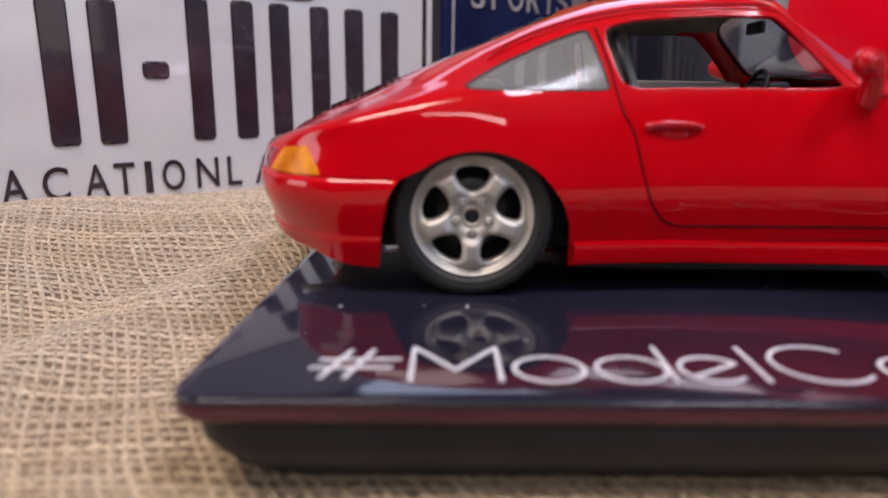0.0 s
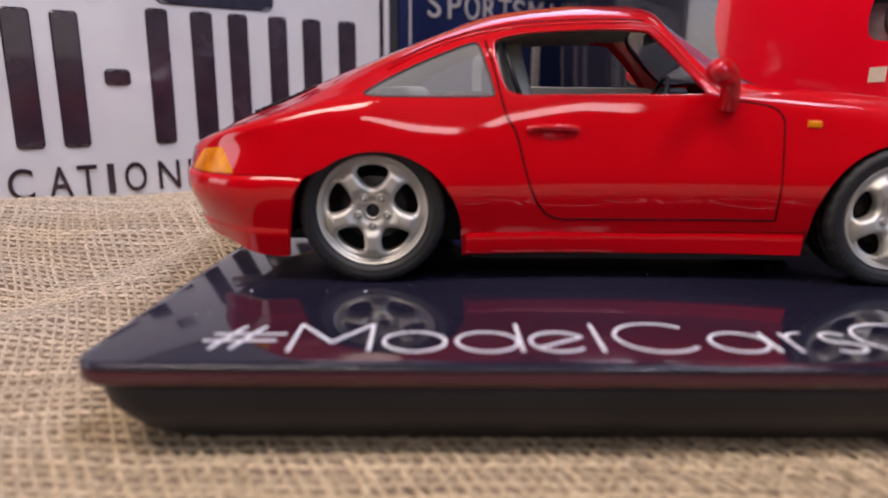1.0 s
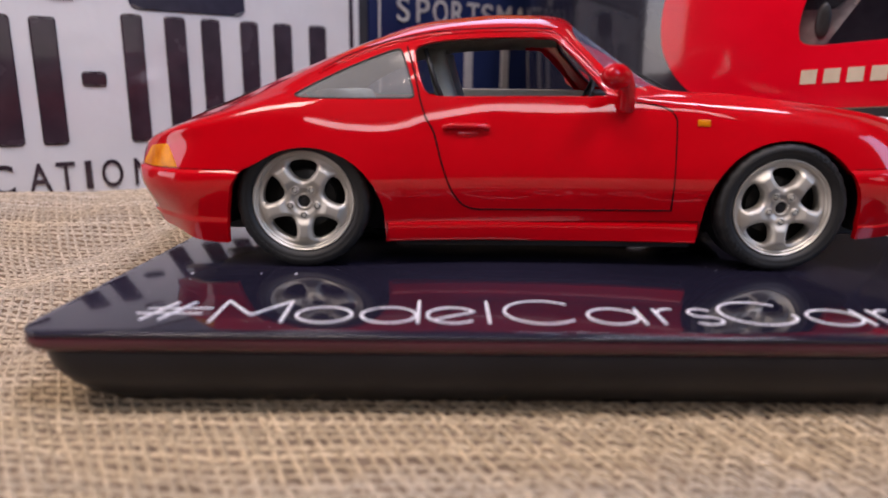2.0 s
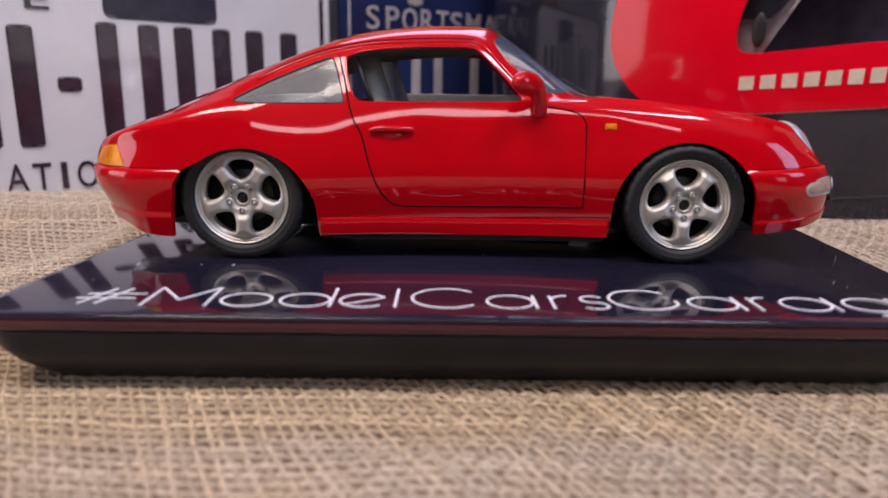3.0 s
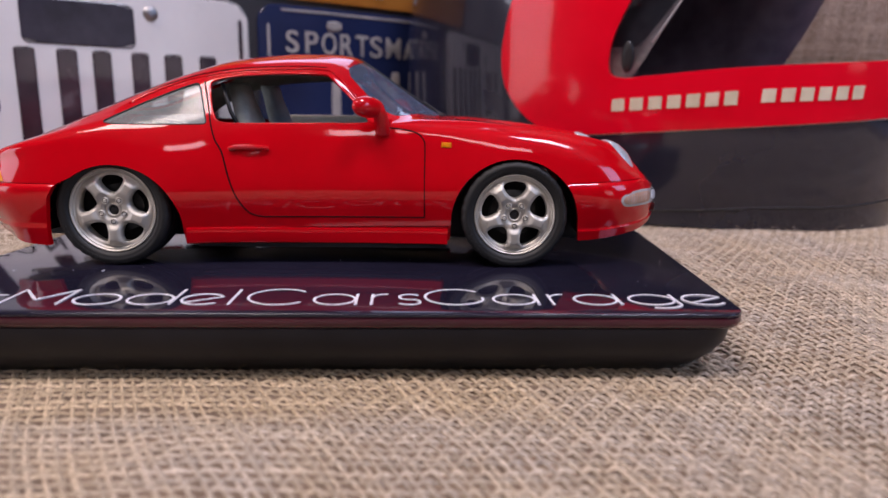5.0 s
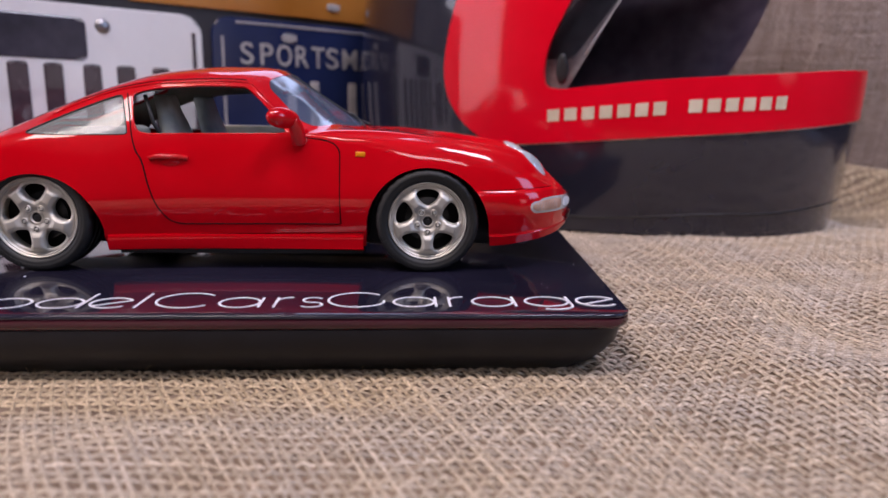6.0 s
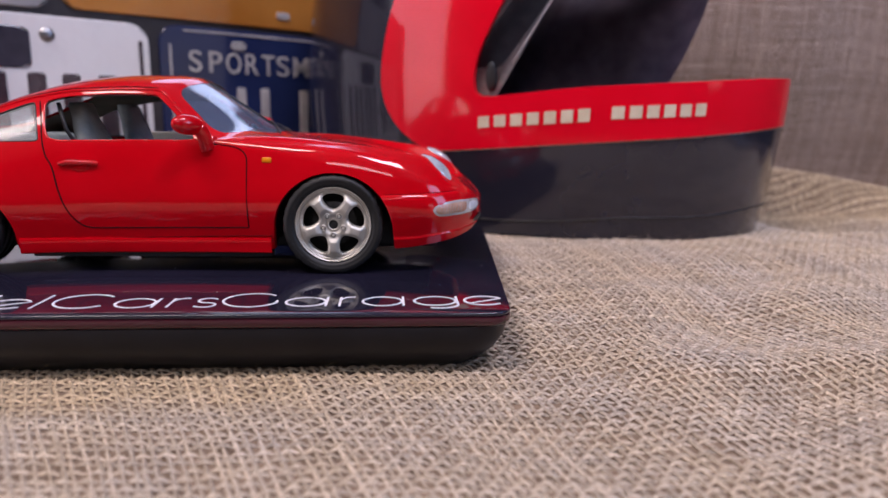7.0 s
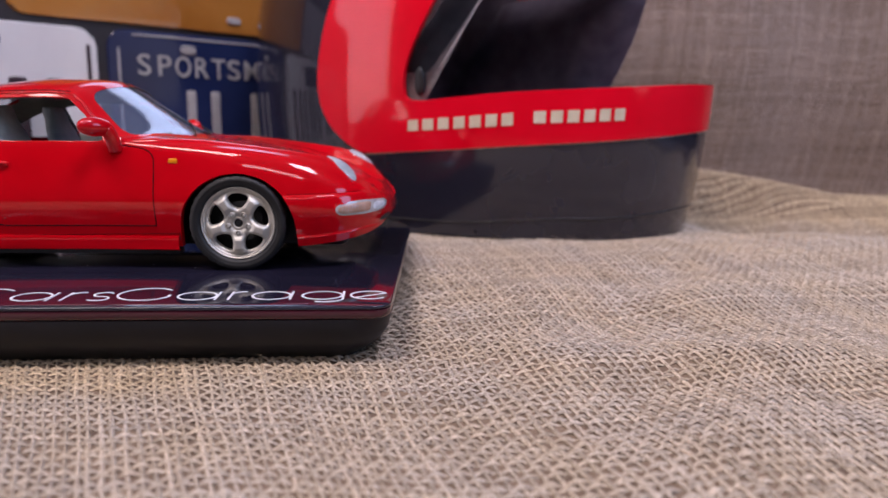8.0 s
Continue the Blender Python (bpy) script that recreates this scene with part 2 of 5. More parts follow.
BURLAP = burlap_material("jute_thread", (0.245, 0.198, 0.155), (0.75, 0.652, 0.548), (1.0, 0.9, 0.7), (0.98, 0.98, 0.975))
BURLAP_UNDER = grain(material("jute_underlay", (0.1, 0.06, 0.03), 0.9), 90, (0.15, 0.102, 0.068), (0.28, 0.2, 0.135))
BURLAP_BACK = burlap_material("jute_thread_hung", (0.24, 0.19, 0.165), (0.6, 0.5, 0.45), None, (1.0, 0.97, 0.94))


# ---- mesh helpers ----
def mesh_of(name, verts, faces, mat, smooth=True):
    me = bpy.data.meshes.new(name)
    me.from_pydata([tuple(map(float, v)) for v in verts], [], [tuple(map(int, f)) for f in faces])
    me.materials.append(mat)
    if smooth:
        me.shade_smooth()
    me.update()
    return me


def put(name, me, parent=None, label=""):
    ob = new(name, me)
    if parent:
        ob.parent = parent
    if label:
        tagged(ob, label)
    return ob


def part(name, bm, mat, parent=None, label="", smooth=True):
    me = bpy.data.meshes.new(name)
    bm.to_mesh(me)
    bm.free()
    me.materials.append(mat)
    if smooth:
        me.shade_smooth()
        me.set_sharp_from_angle(angle=radians(40))
    return put(name, me, parent, label)


def box(bm, x0, x1, y0, y1, z0, z1, bevel=0.0, seg=2):
    made = bmesh.ops.create_cube(bm, size=1.0)["verts"]
    for v in made:
        v.co = Vector((x0 + (v.co.x + 0.5) * (x1 - x0), y0 + (v.co.y + 0.5) * (y1 - y0), z0 + (v.co.z + 0.5) * (z1 - z0)))
    if bevel:
        edges = list({e for v in made for e in v.link_edges})
        bmesh.ops.bevel(bm, geom=edges, offset=bevel, segments=seg, affect="EDGES", profile=0.5)


def spline(keys):
    """A smooth curve through (x, value) keys that does not overshoot them."""
    xs, ys = np.array([k[0] for k in keys], float), np.array([k[1] for k in keys], float)
    h, d = np.diff(xs), np.diff(ys) / np.diff(xs)
    m = np.zeros(len(xs))
    m[0], m[-1] = d[0], d[-1]
    for i in range(1, len(xs) - 1):
        if d[i - 1] * d[i] > 0:
            w1, w2 = 2 * h[i] + h[i - 1], h[i] + 2 * h[i - 1]
            m[i] = (w1 + w2) / (w1 / d[i - 1] + w2 / d[i])

    def at(x):
        x = min(max(x, xs[0]), xs[-1])
        i = int(min(np.searchsorted(xs, x, side="right") - 1, len(xs) - 2))
        i = max(i, 0)
        t = (x - xs[i]) / h[i]
        return ((1 + 2 * t) * (1 - t) ** 2 * ys[i] + t * (1 - t) ** 2 * h[i] * m[i]
                + t * t * (3 - 2 * t) * ys[i + 1] + t * t * (t - 1) * h[i] * m[i + 1])

    return at


def through_points(points, n, closed=False):
    """Catmull-Rom samples through points of any dimension."""
    p = np.array(points, float)
    count = len(p)
    out = []
    total = count if closed else count - 1
    for k in range(n):
        u = k * total / (n if closed else n - 1)
        i = min(int(u), total - 1)
        t = u - i
        if closed:
            a, b, c, d = p[(i - 1) % count], p[i], p[(i + 1) % count], p[(i + 2) % count]
        else:
            a = p[i - 1] if i else 2 * p[0] - p[1]
            b, c = p[i], p[i + 1]
            d = p[i + 2] if i + 2 < count else 2 * p[-1] - p[-2]
        out.append(0.5 * (2 * b + (c - a) * t + (2 * a - 5 * b + 4 * c - d) * t * t + (3 * b - a - 3 * c + d) * t ** 3))
    return np.array(out)


def rounded(points, times=3, cut=0.2):
    """A closed polygon with its corners cut round."""
    p = np.array(points, float)
    for _ in range(times):
        q = np.roll(p, -1, axis=0)
        p = np.stack([p + cut * (q - p), q + cut * (p - q)], 1).reshape(-1, 2)
        cut = 0.25
    return p


def inside(poly, x, y):
    """Which of the points (x, y) lie in the polygon."""
    px, py = poly[:, 0], poly[:, 1]
    qx, qy = np.roll(px, -1), np.roll(py, -1)
    hit = np.zeros(x.shape, bool)
    for a, b, c, d in zip(px, py, qx, qy):
        if b != d:
            hit ^= ((b > y) != (d > y)) & (x < (c - a) * (y - b) / (d - b) + a)
    return hit


def nearest_on(poly, p):
    a = poly
    b = np.roll(poly, -1, axis=0)
    ab = b - a
    t = np.clip(((p - a) * ab).sum(1) / np.maximum((ab * ab).sum(1), 1e-12), 0, 1)
    q = a + ab * t[:, None]
    return q[np.argmin(((q - p) ** 2).sum(1))]


def tube(points, r, sides=6, closed=False, taper=False):
    """Verts and faces of a round rod along points."""
    p = np.array(points, float)
    n = len(p)
    tang = np.gradient(p, axis=0) if not closed else np.roll(p, -1, axis=0) - np.roll(p, 1, axis=0)
    tang /= np.maximum(np.linalg.norm(tang, axis=1), 1e-12)[:, None]
    up = np.array([0.31, 0.22, 0.92])
    side = np.cross(tang, up)
    side /= np.maximum(np.linalg.norm(side, axis=1), 1e-9)[:, None]
    other = np.cross(side, tang)
    verts, faces = [], []
    for i in range(n):
        rr = r * (1 - 0.85 * i / (n - 1)) if taper else r
        for k in range(sides):
            a = 2 * math.pi * k / sides
            verts.append(p[i] + rr * (math.cos(a) * side[i] + math.sin(a) * other[i]))
    for i in range(n if closed else n - 1):
        j = (i + 1) % n
        for k in range(sides):
            l = (k + 1) % sides
            faces.append((i * sides + k, i * sides + l, j * sides + l, j * sides + k))
    if not closed:
        faces.append(tuple(range(sides))[::-1])
        faces.append(tuple((n - 1) * sides + k for k in range(sides)))
    return verts, faces


def lathe(profile, seg, axis="y"):
    """Verts and faces of a profile of (radius, along) turned round an axis."""
    verts, faces = [], []
    n = len(profile)
    for i in range(seg):
        a = 2 * math.pi * i / seg
        for r, d in profile:
            verts.append((r * math.cos(a), d, r * math.sin(a)) if axis == "y" else (r * math.cos(a), r * math.sin(a), d))
    for i in range(seg):
        j = (i + 1) % seg
        for k in range(n - 1):
            faces.append((i * n + k, j * n + k, j * n + k + 1, i * n + k + 1))
    return verts, faces


def merged(*pieces):
    verts, faces = [], []
    for v, f in pieces:
        base = len(verts)
        verts += list(v)
        faces += [tuple(base + k for k in g) for g in f]
    return verts, faces


def thing(name, label, category, at=None, group="", kind=""):
    ob = new(name)
    ob.empty_display_size = 0.01
    if at is not None:
        ob.matrix_world = at
    return tagged(ob, label, category, group, kind)


# ---- room ----
def wall_mesh(name, boxes, mat):
    bm = bmesh.new()
    for b in boxes:
        box(bm, *b)
    ob = part(name, bm, mat, smooth=False)
    return tagged(ob, kind="structure")


wall_mesh("floor", [(-2.3, 2.5, -2.5, 1.9, -0.85, -0.75)], WOOD)
wall_mesh("ceiling", [(-2.3, 2.5, -2.5, 1.9, 1.75, 1.85)], CEILING_PAINT)
def wall_with_window(name, along_x, fixed, lo, hi, w0, w1, z0, z1):
    """A wall of boxes round one window opening, and the window's frame."""
    spans = [(lo, w0, -0.75, 1.75), (w1, hi, -0.75, 1.75), (w0, w1, -0.75, z0), (w0, w1, z1, 1.75)]
    f0, f1 = fixed
    wall_mesh(name, [(a, b, f0, f1, c, d) if along_x else (f0, f1, a, b, c, d) for a, b, c, d in spans], WALL_PAINT)
    t = 0.035
    bars = [(w0, w0 + t, z0, z1), (w1 - t, w1, z0, z1), (w0 + t, w1 - t, z0, z0 + t), (w0 + t, w1 - t, z1 - t, z1)]
    m = (f0 + f1) / 2
    return [(a, b, m - 0.02, m + 0.02, c, d) if along_x else (m - 0.02, m + 0.02, a, b, c, d) for a, b, c, d in bars]


FRAME_PAINT = grain(material("window_paint", (0.7, 0.69, 0.66), 0.45), 12, (0.65, 0.64, 0.6), (0.75, 0.74, 0.71))
wall_mesh("window_1", wall_with_window("wall_north", True, (1.8, 1.9), -2.3, 2.5, -0.6, 0.84, 0.52, 1.58), FRAME_PAINT)
wall_mesh("window_2", wall_with_window("wall_east", False, (2.4, 2.5), -1.6, 1.8, -1.3, -0.38, 0.55, 1.6), FRAME_PAINT)
wall_mesh("window_4", wall_with_window("wall_east_end", False, (2.4, 2.5), -2.4, -1.6, -2.26, -1.68, 0.12, 0.6), FRAME_PAINT)
wall_mesh("wall_south", [(-2.3, 2.5, -2.5, -2.4, -0.75, 1.75)], WALL_PAINT)
wall_mesh("window_3", wall_with_window("wall_west", False, (-2.3, -2.2), -2.4, 1.8, -1.15, 0.05, -0.15, 1.15), FRAME_PAINT)
for lx, ly, hx, hy in ((-0.55, -0.45, 0.48, 0.28), (0.75, -0.35, 0.34, 0.21), (0.3, -2.15, 0.64, 0.2)):
    lamp_thing = thing("ceiling_light", "flat white ceiling light fitting", "ceiling light", group="ceiling lights")
    bm = bmesh.new()
    box(bm, lx - hx, lx + hx, ly - hy, ly + hy, 1.69, 1.75, 0.01)
    part("housing", bm, FRAME_PAINT, lamp_thing)

table = thing("table", "dark wooden table under the burlap cloth", "table")
bm = bmesh.new()
box(bm, -0.75, 1.05, -0.35, 0.75, -0.045, -0.012, 0.004)
part("tabletop", bm, WOOD, table)
for lx in (-0.68, 0.98):
    for ly in (-0.28, 0.68):
        bm = bmesh.new()
        box(bm, lx - 0.03, lx + 0.03, ly - 0.03, ly + 0.03, -0.75, -0.045, 0.004)
        part("leg", bm, WOOD, table)


# ---- burlap ----
def smooth01(t):
    t = np.clip(t, 0.0, 1.0)
    return t * t * (3 - 2 * t)


def wavy(x, y, scale, seed):
    """A smooth uneven field of about -1 to 1."""
    r = np.random.RandomState(seed)
    total = 0
    for _ in range(6):
        a, f, p = r.uniform(0, 2 * math.pi), scale * r.uniform(0.6, 1.6), r.uniform(0, 6.28)
        total = total + np.sin((x * math.cos(a) + y * math.sin(a)) * f + p)
    return total / 3.2


def cloth_z(x, y):
    back = smooth01((-0.015 - x) / 0.06)
    h = 0.0125 * smooth01((y - 0.07 - 0.075 * back) / (0.16 - 0.06 * back)) - 0.0008
    h = h + 0.0045 * np.exp(-((y - 0.255) / 0.034) ** 2) * smooth01((0.03 - x) / 0.07)
    h = h + 0.031 * smooth01((y - 0.338) / 0.02) * (1 - smooth01((y - 0.4) / 0.06)) * smooth01((x - 0.33) / 0.05) * (1 - 0.62 * smooth01((x - 0.38) / 0.17))
    h = h + 0.0016 * wavy(x, y, 42, 3) * smooth01((np.abs(x - 0.08) - 0.06) / 0.1) + 0.0005 * wavy(x, y, 130, 5)
    h = h + 0.0035 * np.exp(-((y - 0.085 + 0.12 * (x - 0.3)) / 0.016) ** 2) * smooth01((x - 0.2) / 0.08)
    h = h + (0.003 * np.exp(-((y - 0.238) / 0.022) ** 2) - 0.012 * np.exp(-((y - 0.298) / 0.022) ** 2)) * smooth01((x - 0.375) / 0.03)
    h = h + 0.0024 * wavy(x, y, 85, 8) * smooth01((x - 0.2) / 0.07) * smooth01((0.225 - y) / 0.04)
    # a long fold beside the plinth
    across = (x + 0.091) * 0.814 - (y - 0.144) * 0.581
    h = h + 0.0034 * np.exp(-(across / 0.018) ** 2) * smooth01((-0.025 - x) / 0.03) - 0.0018 * np.exp(-((across + 0.024) / 0.014) ** 2) * smooth01((-0.03 - x) / 0.03)
    under = smooth01((x + 0.046) / 0.016) * smooth01((0.199 - x) / 0.016) * smooth01((y - 0.072) / 0.018) * smooth01((0.262 - y) / 0.02)
    return h * (1 - under) - 0.0012 * under


def weave(name, mat, us, vs, place, half_u, half_v, high, full, thick, sub, seed):
    """Threads that cross over and under one another. place(u, v) gives points and normals; high(u, along, wave) how far they rise, full(u, along) how plump they are."""
    r = np.random.RandomState(seed)
    verts, faces, yarns, base = [], [], [], 0
    for along in (0, 1):
        rows, cols = (vs, us) if along == 0 else (us, vs)
        n = (len(cols) - 1) * sub + 1
        c = np.interp(np.arange(n) / sub, np.arange(len(cols)), cols)
        step = np.arange(n) / sub
        knots5, knots3 = np.arange(0, len(cols) + 6, 5), np.arange(0, len(cols) + 4, 2)
        for j, row in enumerate(rows):
            wave = np.cos(math.pi * (step + j + along))
            wave = np.sign(wave) * np.abs(wave) ** 0.8
            lift = high(c if along == 0 else np.full(n, row), along, wave)
            gap = np.median(np.diff(rows)) if len(rows) > 1 else 0.003
            drift = gap * 0.13 * np.interp(step, knots5, r.normal(0, 1, len(knots5)))
            own = rows[min(j + 1, len(rows) - 1)] - rows[min(j, len(rows) - 2)]
            half = own * (half_v if along == 0 else half_u) * r.uniform(0.8, 1.2)
            width = half * (1 + 0.2 * np.interp(step, knots3, r.normal(0, 1, len(knots3))) + (0.3 if along == 0 else 0.1) * wave)
            width = np.clip(width, half * 0.5, half * 1.6) * full(c if along == 0 else np.full(n, row), along)
            strip = []
            for off, drop in ((-1.0, -1.2), (-0.42, -0.08), (0.42, -0.08), (1.0, -1.2)):
                w = row + drift + off * width
                p, nrm = place(c, w) if along == 0 else place(w, c)
                strip.append(p + nrm * (lift + drop * thick)[:, None])
            verts.append(np.stack(strip, 1).reshape(-1, 3))
            yarn = np.zeros((n, 4, 3))
            yarn[:, :, 0], yarn[:, :, 1], yarn[:, :, 2] = c[:, None], np.array([-1.3, -0.45, 0.45, 1.3])[None], r.uniform(0, 1)
            yarns.append(yarn.reshape(-1, 3))
            i = np.arange(n - 1)[:, None] * 4 + np.arange(3)[None, :] + base
            faces.append(np.stack([i, i + 1, i + 5, i + 4], 2).reshape(-1, 4))
            base += n * 4
    v, f = np.concatenate(verts), np.concatenate(faces)
    me = bpy.data.meshes.new(name)
    me.vertices.add(len(v))
    me.vertices.foreach_set("co", v.astype(np.float32).ravel())
    me.loops.add(len(f) * 4)
    me.loops.foreach_set("vertex_index", f.astype(np.int32).ravel())
    me.polygons.add(len(f))
    me.polygons.foreach_set("loop_start", np.arange(0, len(f) * 4, 4, dtype=np.int32))
    me.update(calc_edges=True)
    me.attributes.new("yarn", "FLOAT_VECTOR", "POINT").data.foreach_set("vector", np.concatenate(yarns).astype(np.float32).ravel())
    me.materials.append(mat)
    me.shade_smooth()
    return me


def spaced(a, b, pitch_a, pitch_b):
    out, x = [], a
    while x < b:
        out.append(x)
        x += pitch_a + (pitch_b - pitch_a) * smooth01((x - a) / (b - a))
    return np.array(out)


def table_place(u, v):
    u, v = np.broadcast_arrays(np.asarray(u, float), np.asarray(v, float))
    right = smooth01((u - 0.0) / 0.3)
    x = u + 0.0022 * wavy(u, v, 55, 11) - (0.55 - 0.36 * smooth01((u - 0.02) / 0.2)) * (v - 0.11)
    y = v + 0.0022 * wavy(u, v, 50, 12) + 0.15 * (u - 0.2) * right
    e = 0.001
    z = cloth_z(x, y)
    nx, ny = -(cloth_z(x + e, y) - z) / e, -(cloth_z(x, y + e) - z) / e
    nrm = np.stack([nx, ny, np.ones_like(nx)], -1)
    nrm /= np.linalg.norm(nrm, axis=-1, keepdims=True)
    return np.stack([x, y, z], -1), nrm


def sheet(place, us, vs, drop):
    u, v = np.meshgrid(us, vs, indexing="ij")
    p, n = place(u.ravel(), v.ravel())
    p = p - n * drop
    faces = []
    m = len(vs)
    for i in range(len(us) - 1):
        for j in range(m - 1):
            faces.append((i * m + j, (i + 1) * m + j, (i + 1) * m + j + 1, i * m + j + 1))
    return p, faces


def cloth_rise(u, along, wave):
    """The weft stands out in round nubs where the cloth is slack, and lies flatter elsewhere."""
    slack = smooth01((u + 0.02) / 0.12)
    if along == 0:
        return wave * (0.0002 + 0.00028 * slack) + 0.00004 * slack
    return wave * (0.00019 - 0.00011 * slack) + 0.00022 * slack


def cloth_full(u, along):
    return 1 - (0.12 if along == 0 else 0.16) * smooth01((u + 0.02) / 0.12)


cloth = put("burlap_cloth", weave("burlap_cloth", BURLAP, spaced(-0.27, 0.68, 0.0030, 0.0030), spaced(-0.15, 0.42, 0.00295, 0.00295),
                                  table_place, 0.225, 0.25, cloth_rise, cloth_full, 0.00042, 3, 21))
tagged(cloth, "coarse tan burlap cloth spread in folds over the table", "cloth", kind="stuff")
put("cloth_backing", mesh_of("cloth_backing", *sheet(table_place, np.linspace(-0.4, 0.75, 288), np.linspace(-0.25, 0.5, 188), 0.0006), BURLAP_UNDER),
    cloth, "brown underside showing between the threads")


def hung_place(u, v):
    u, v = np.broadcast_arrays(np.asarray(u, float), np.asarray(v, float))
    ang = radians(-6)
    depth = 0.008 * np.sin((u - 0.45) * 34 + 5 * v) + 0.004 * wavy(u, v, 30, 31) - 0.035 * smooth01((0.15 - v) / 0.15)
    x = u
    y = 0.475 + math.tan(ang) * (u - 0.45) - depth * 0.8
    n = np.stack([np.full_like(u, math.sin(ang)), np.full_like(u, -math.cos(ang)), np.zeros_like(u)], -1)
    return np.stack([x, y, v + 0.002 * wavy(u, v, 40, 33)], -1), n


hung = put("hanging_burlap", weave("hanging_burlap", BURLAP_BACK, spaced(0.20, 0.80, 0.0031, 0.0031), spaced(-0.008, 0.34, 0.0030, 0.0030),
                                   hung_place, 0.27, 0.27, lambda u, along, wave: 0.0002 * wave, lambda u, along: 1.0, 0.0006, 1, 22))
tagged(hung, "grey-brown burlap curtain hanging behind the helmet", "cloth", kind="stuff")
put("curtain_backing", mesh_of("curtain_backing", *sheet(hung_place, np.linspace(0.18, 0.85, 68), np.linspace(-0.012, 0.36, 38), 0.0012), BURLAP_UNDER), hung)

fibres = []
rf = random.Random(4)
for _ in range(230):
    side = rf.random()
    if side < 0.45:
        x, y = rf.uniform(0.2, 0.36), rf.uniform(0.222, 0.245)
    elif side < 0.75:
        x, y = rf.uniform(-0.04, 0.19), rf.uniform(0.078, 0.098)
    else:
        x, y = rf.uniform(-0.2, 0.5), rf.uniform(0.03, 0.24)
    z = float(cloth_z(np.array(x), np.array(y)))
    a, l = rf.uniform(0, 6.28), rf.uniform(0.003, 0.010)
    bend = rf.uniform(-1, 1)
    pts = [(x + l * t * 0.6 * math.cos(a + bend * t), y + l * t * 0.6 * math.sin(a + bend * t), z + l * (0.9 * t - 0.5 * t * t)) for t in (0, 0.25, 0.5, 0.75, 1)]
    fibres.append(tube(pts, 0.00009, 4, taper=True))
for _ in range(4200):
    x, y = rf.uniform(-0.16, 0.42), rf.uniform(-0.02, 0.26)
    if -0.045 < x < 0.2 and 0.085 < y < 0.25:
        continue
    z = float(cloth_z(np.array(x), np.array(y)))
    a, l, b = rf.uniform(0, 6.28), rf.uniform(0.0015, 0.0042), rf.uniform(-1.2, 1.2)
    fibres.append(tube([(x + l * t * math.cos(a + b * t), y + l * t * math.sin(a + b * t), z + 0.0002 + l * 0.45 * t * (1.1 - 0.6 * t)) for t in (0, 0.35, 0.7, 1)], 0.000045, 3, taper=True))
put("loose_fibres", mesh_of("loose_fibres", *merged(*fibres), BURLAP), cloth, "pale stray jute fibres")


# ---- display plinth ----
PX0, PX1, PY0, PY1, PTOP = -0.0430, 0.1858, 0.0874, 0.244, 0.018


def plinth_outline(inset, radius, z):
    pts = []
    x0, x1, y0, y1 = PX0 + inset, PX1 - inset, PY0 + inset, PY1 - inset
    r = max(radius - inset * 0.4, 0.001)
    for cx, cy, a0 in ((x1 - r, y0 + r, -90), (x1 - r, y1 - r, 0), (x0 + r, y1 - r, 90), (x0 + r, y0 + r, 180)):
        for k in range(9):
            a = radians(a0 + k * 11.25)
            x, y = cx + r * math.cos(a), cy + r * math.sin(a)
            pts.append((x + 0.072 * (y - PY0), y + 0.004 * (x - 0.07), z))
    return pts


def loft(rings, cap_first=False, cap_last=False):
    n = len(rings[0])
    verts = [p for ring in rings for p in ring]
    faces = [(i * n + k, i * n + (k + 1) % n, (i + 1) * n + (k + 1) % n, (i + 1) * n + k) for i in range(len(rings) - 1) for k in range(n)]
    if cap_first:
        faces.append(tuple(range(n))[::-1])
    if cap_last:
        faces.append(tuple((len(rings) - 1) * n + k for k in range(n)))
    return verts, faces


def flat_shaded(me, angle=35):
    me.set_sharp_from_angle(angle=radians(angle))
    return me


plinth = thing("display_plinth", "glossy black display plinth with white lettering on the burlap", "display base")
put("top_plate", flat_shaded(mesh_of("top_plate", *loft([plinth_outline(i, 0.006, z) for i, z in (
    (0.0006, PTOP - 0.0011), (0.0001, PTOP - 0.0009), (0.0001, PTOP - 0.00035), (0.0002, PTOP - 0.00012), (0.0004, PTOP))], cap_last=True), BLACK_GLOSS), 50), plinth)
put("edge_band", flat_shaded(mesh_of("edge_band", *loft([plinth_outline(i, 0.006, z) for i, z in (
    (0.003, 0.0134), (0.0014, 0.0136), (0.0004, 0.0143), (0.0, 0.0155), (0.0002, 0.0166), (0.0008, 0.0169))]), LIP), 50), plinth, "reddish smoked edge of the top")
put("base", flat_shaded(mesh_of("base", *loft([plinth_outline(i, 0.012, z) for i, z in (
    (0.0006, 0.0137), (0.0007, 0.0122), (0.0014, 0.0088), (0.0036, 0.0052), (0.0066, 0.0020), (0.0094, 0.0), (0.011, -0.0014))], True, True), PLINTH_SIDE), 60), plinth, "dark tapered plastic base")

# lettering
LX, LY = -0.0235, 0.0936
TILT_TEXT = radians(0.75)


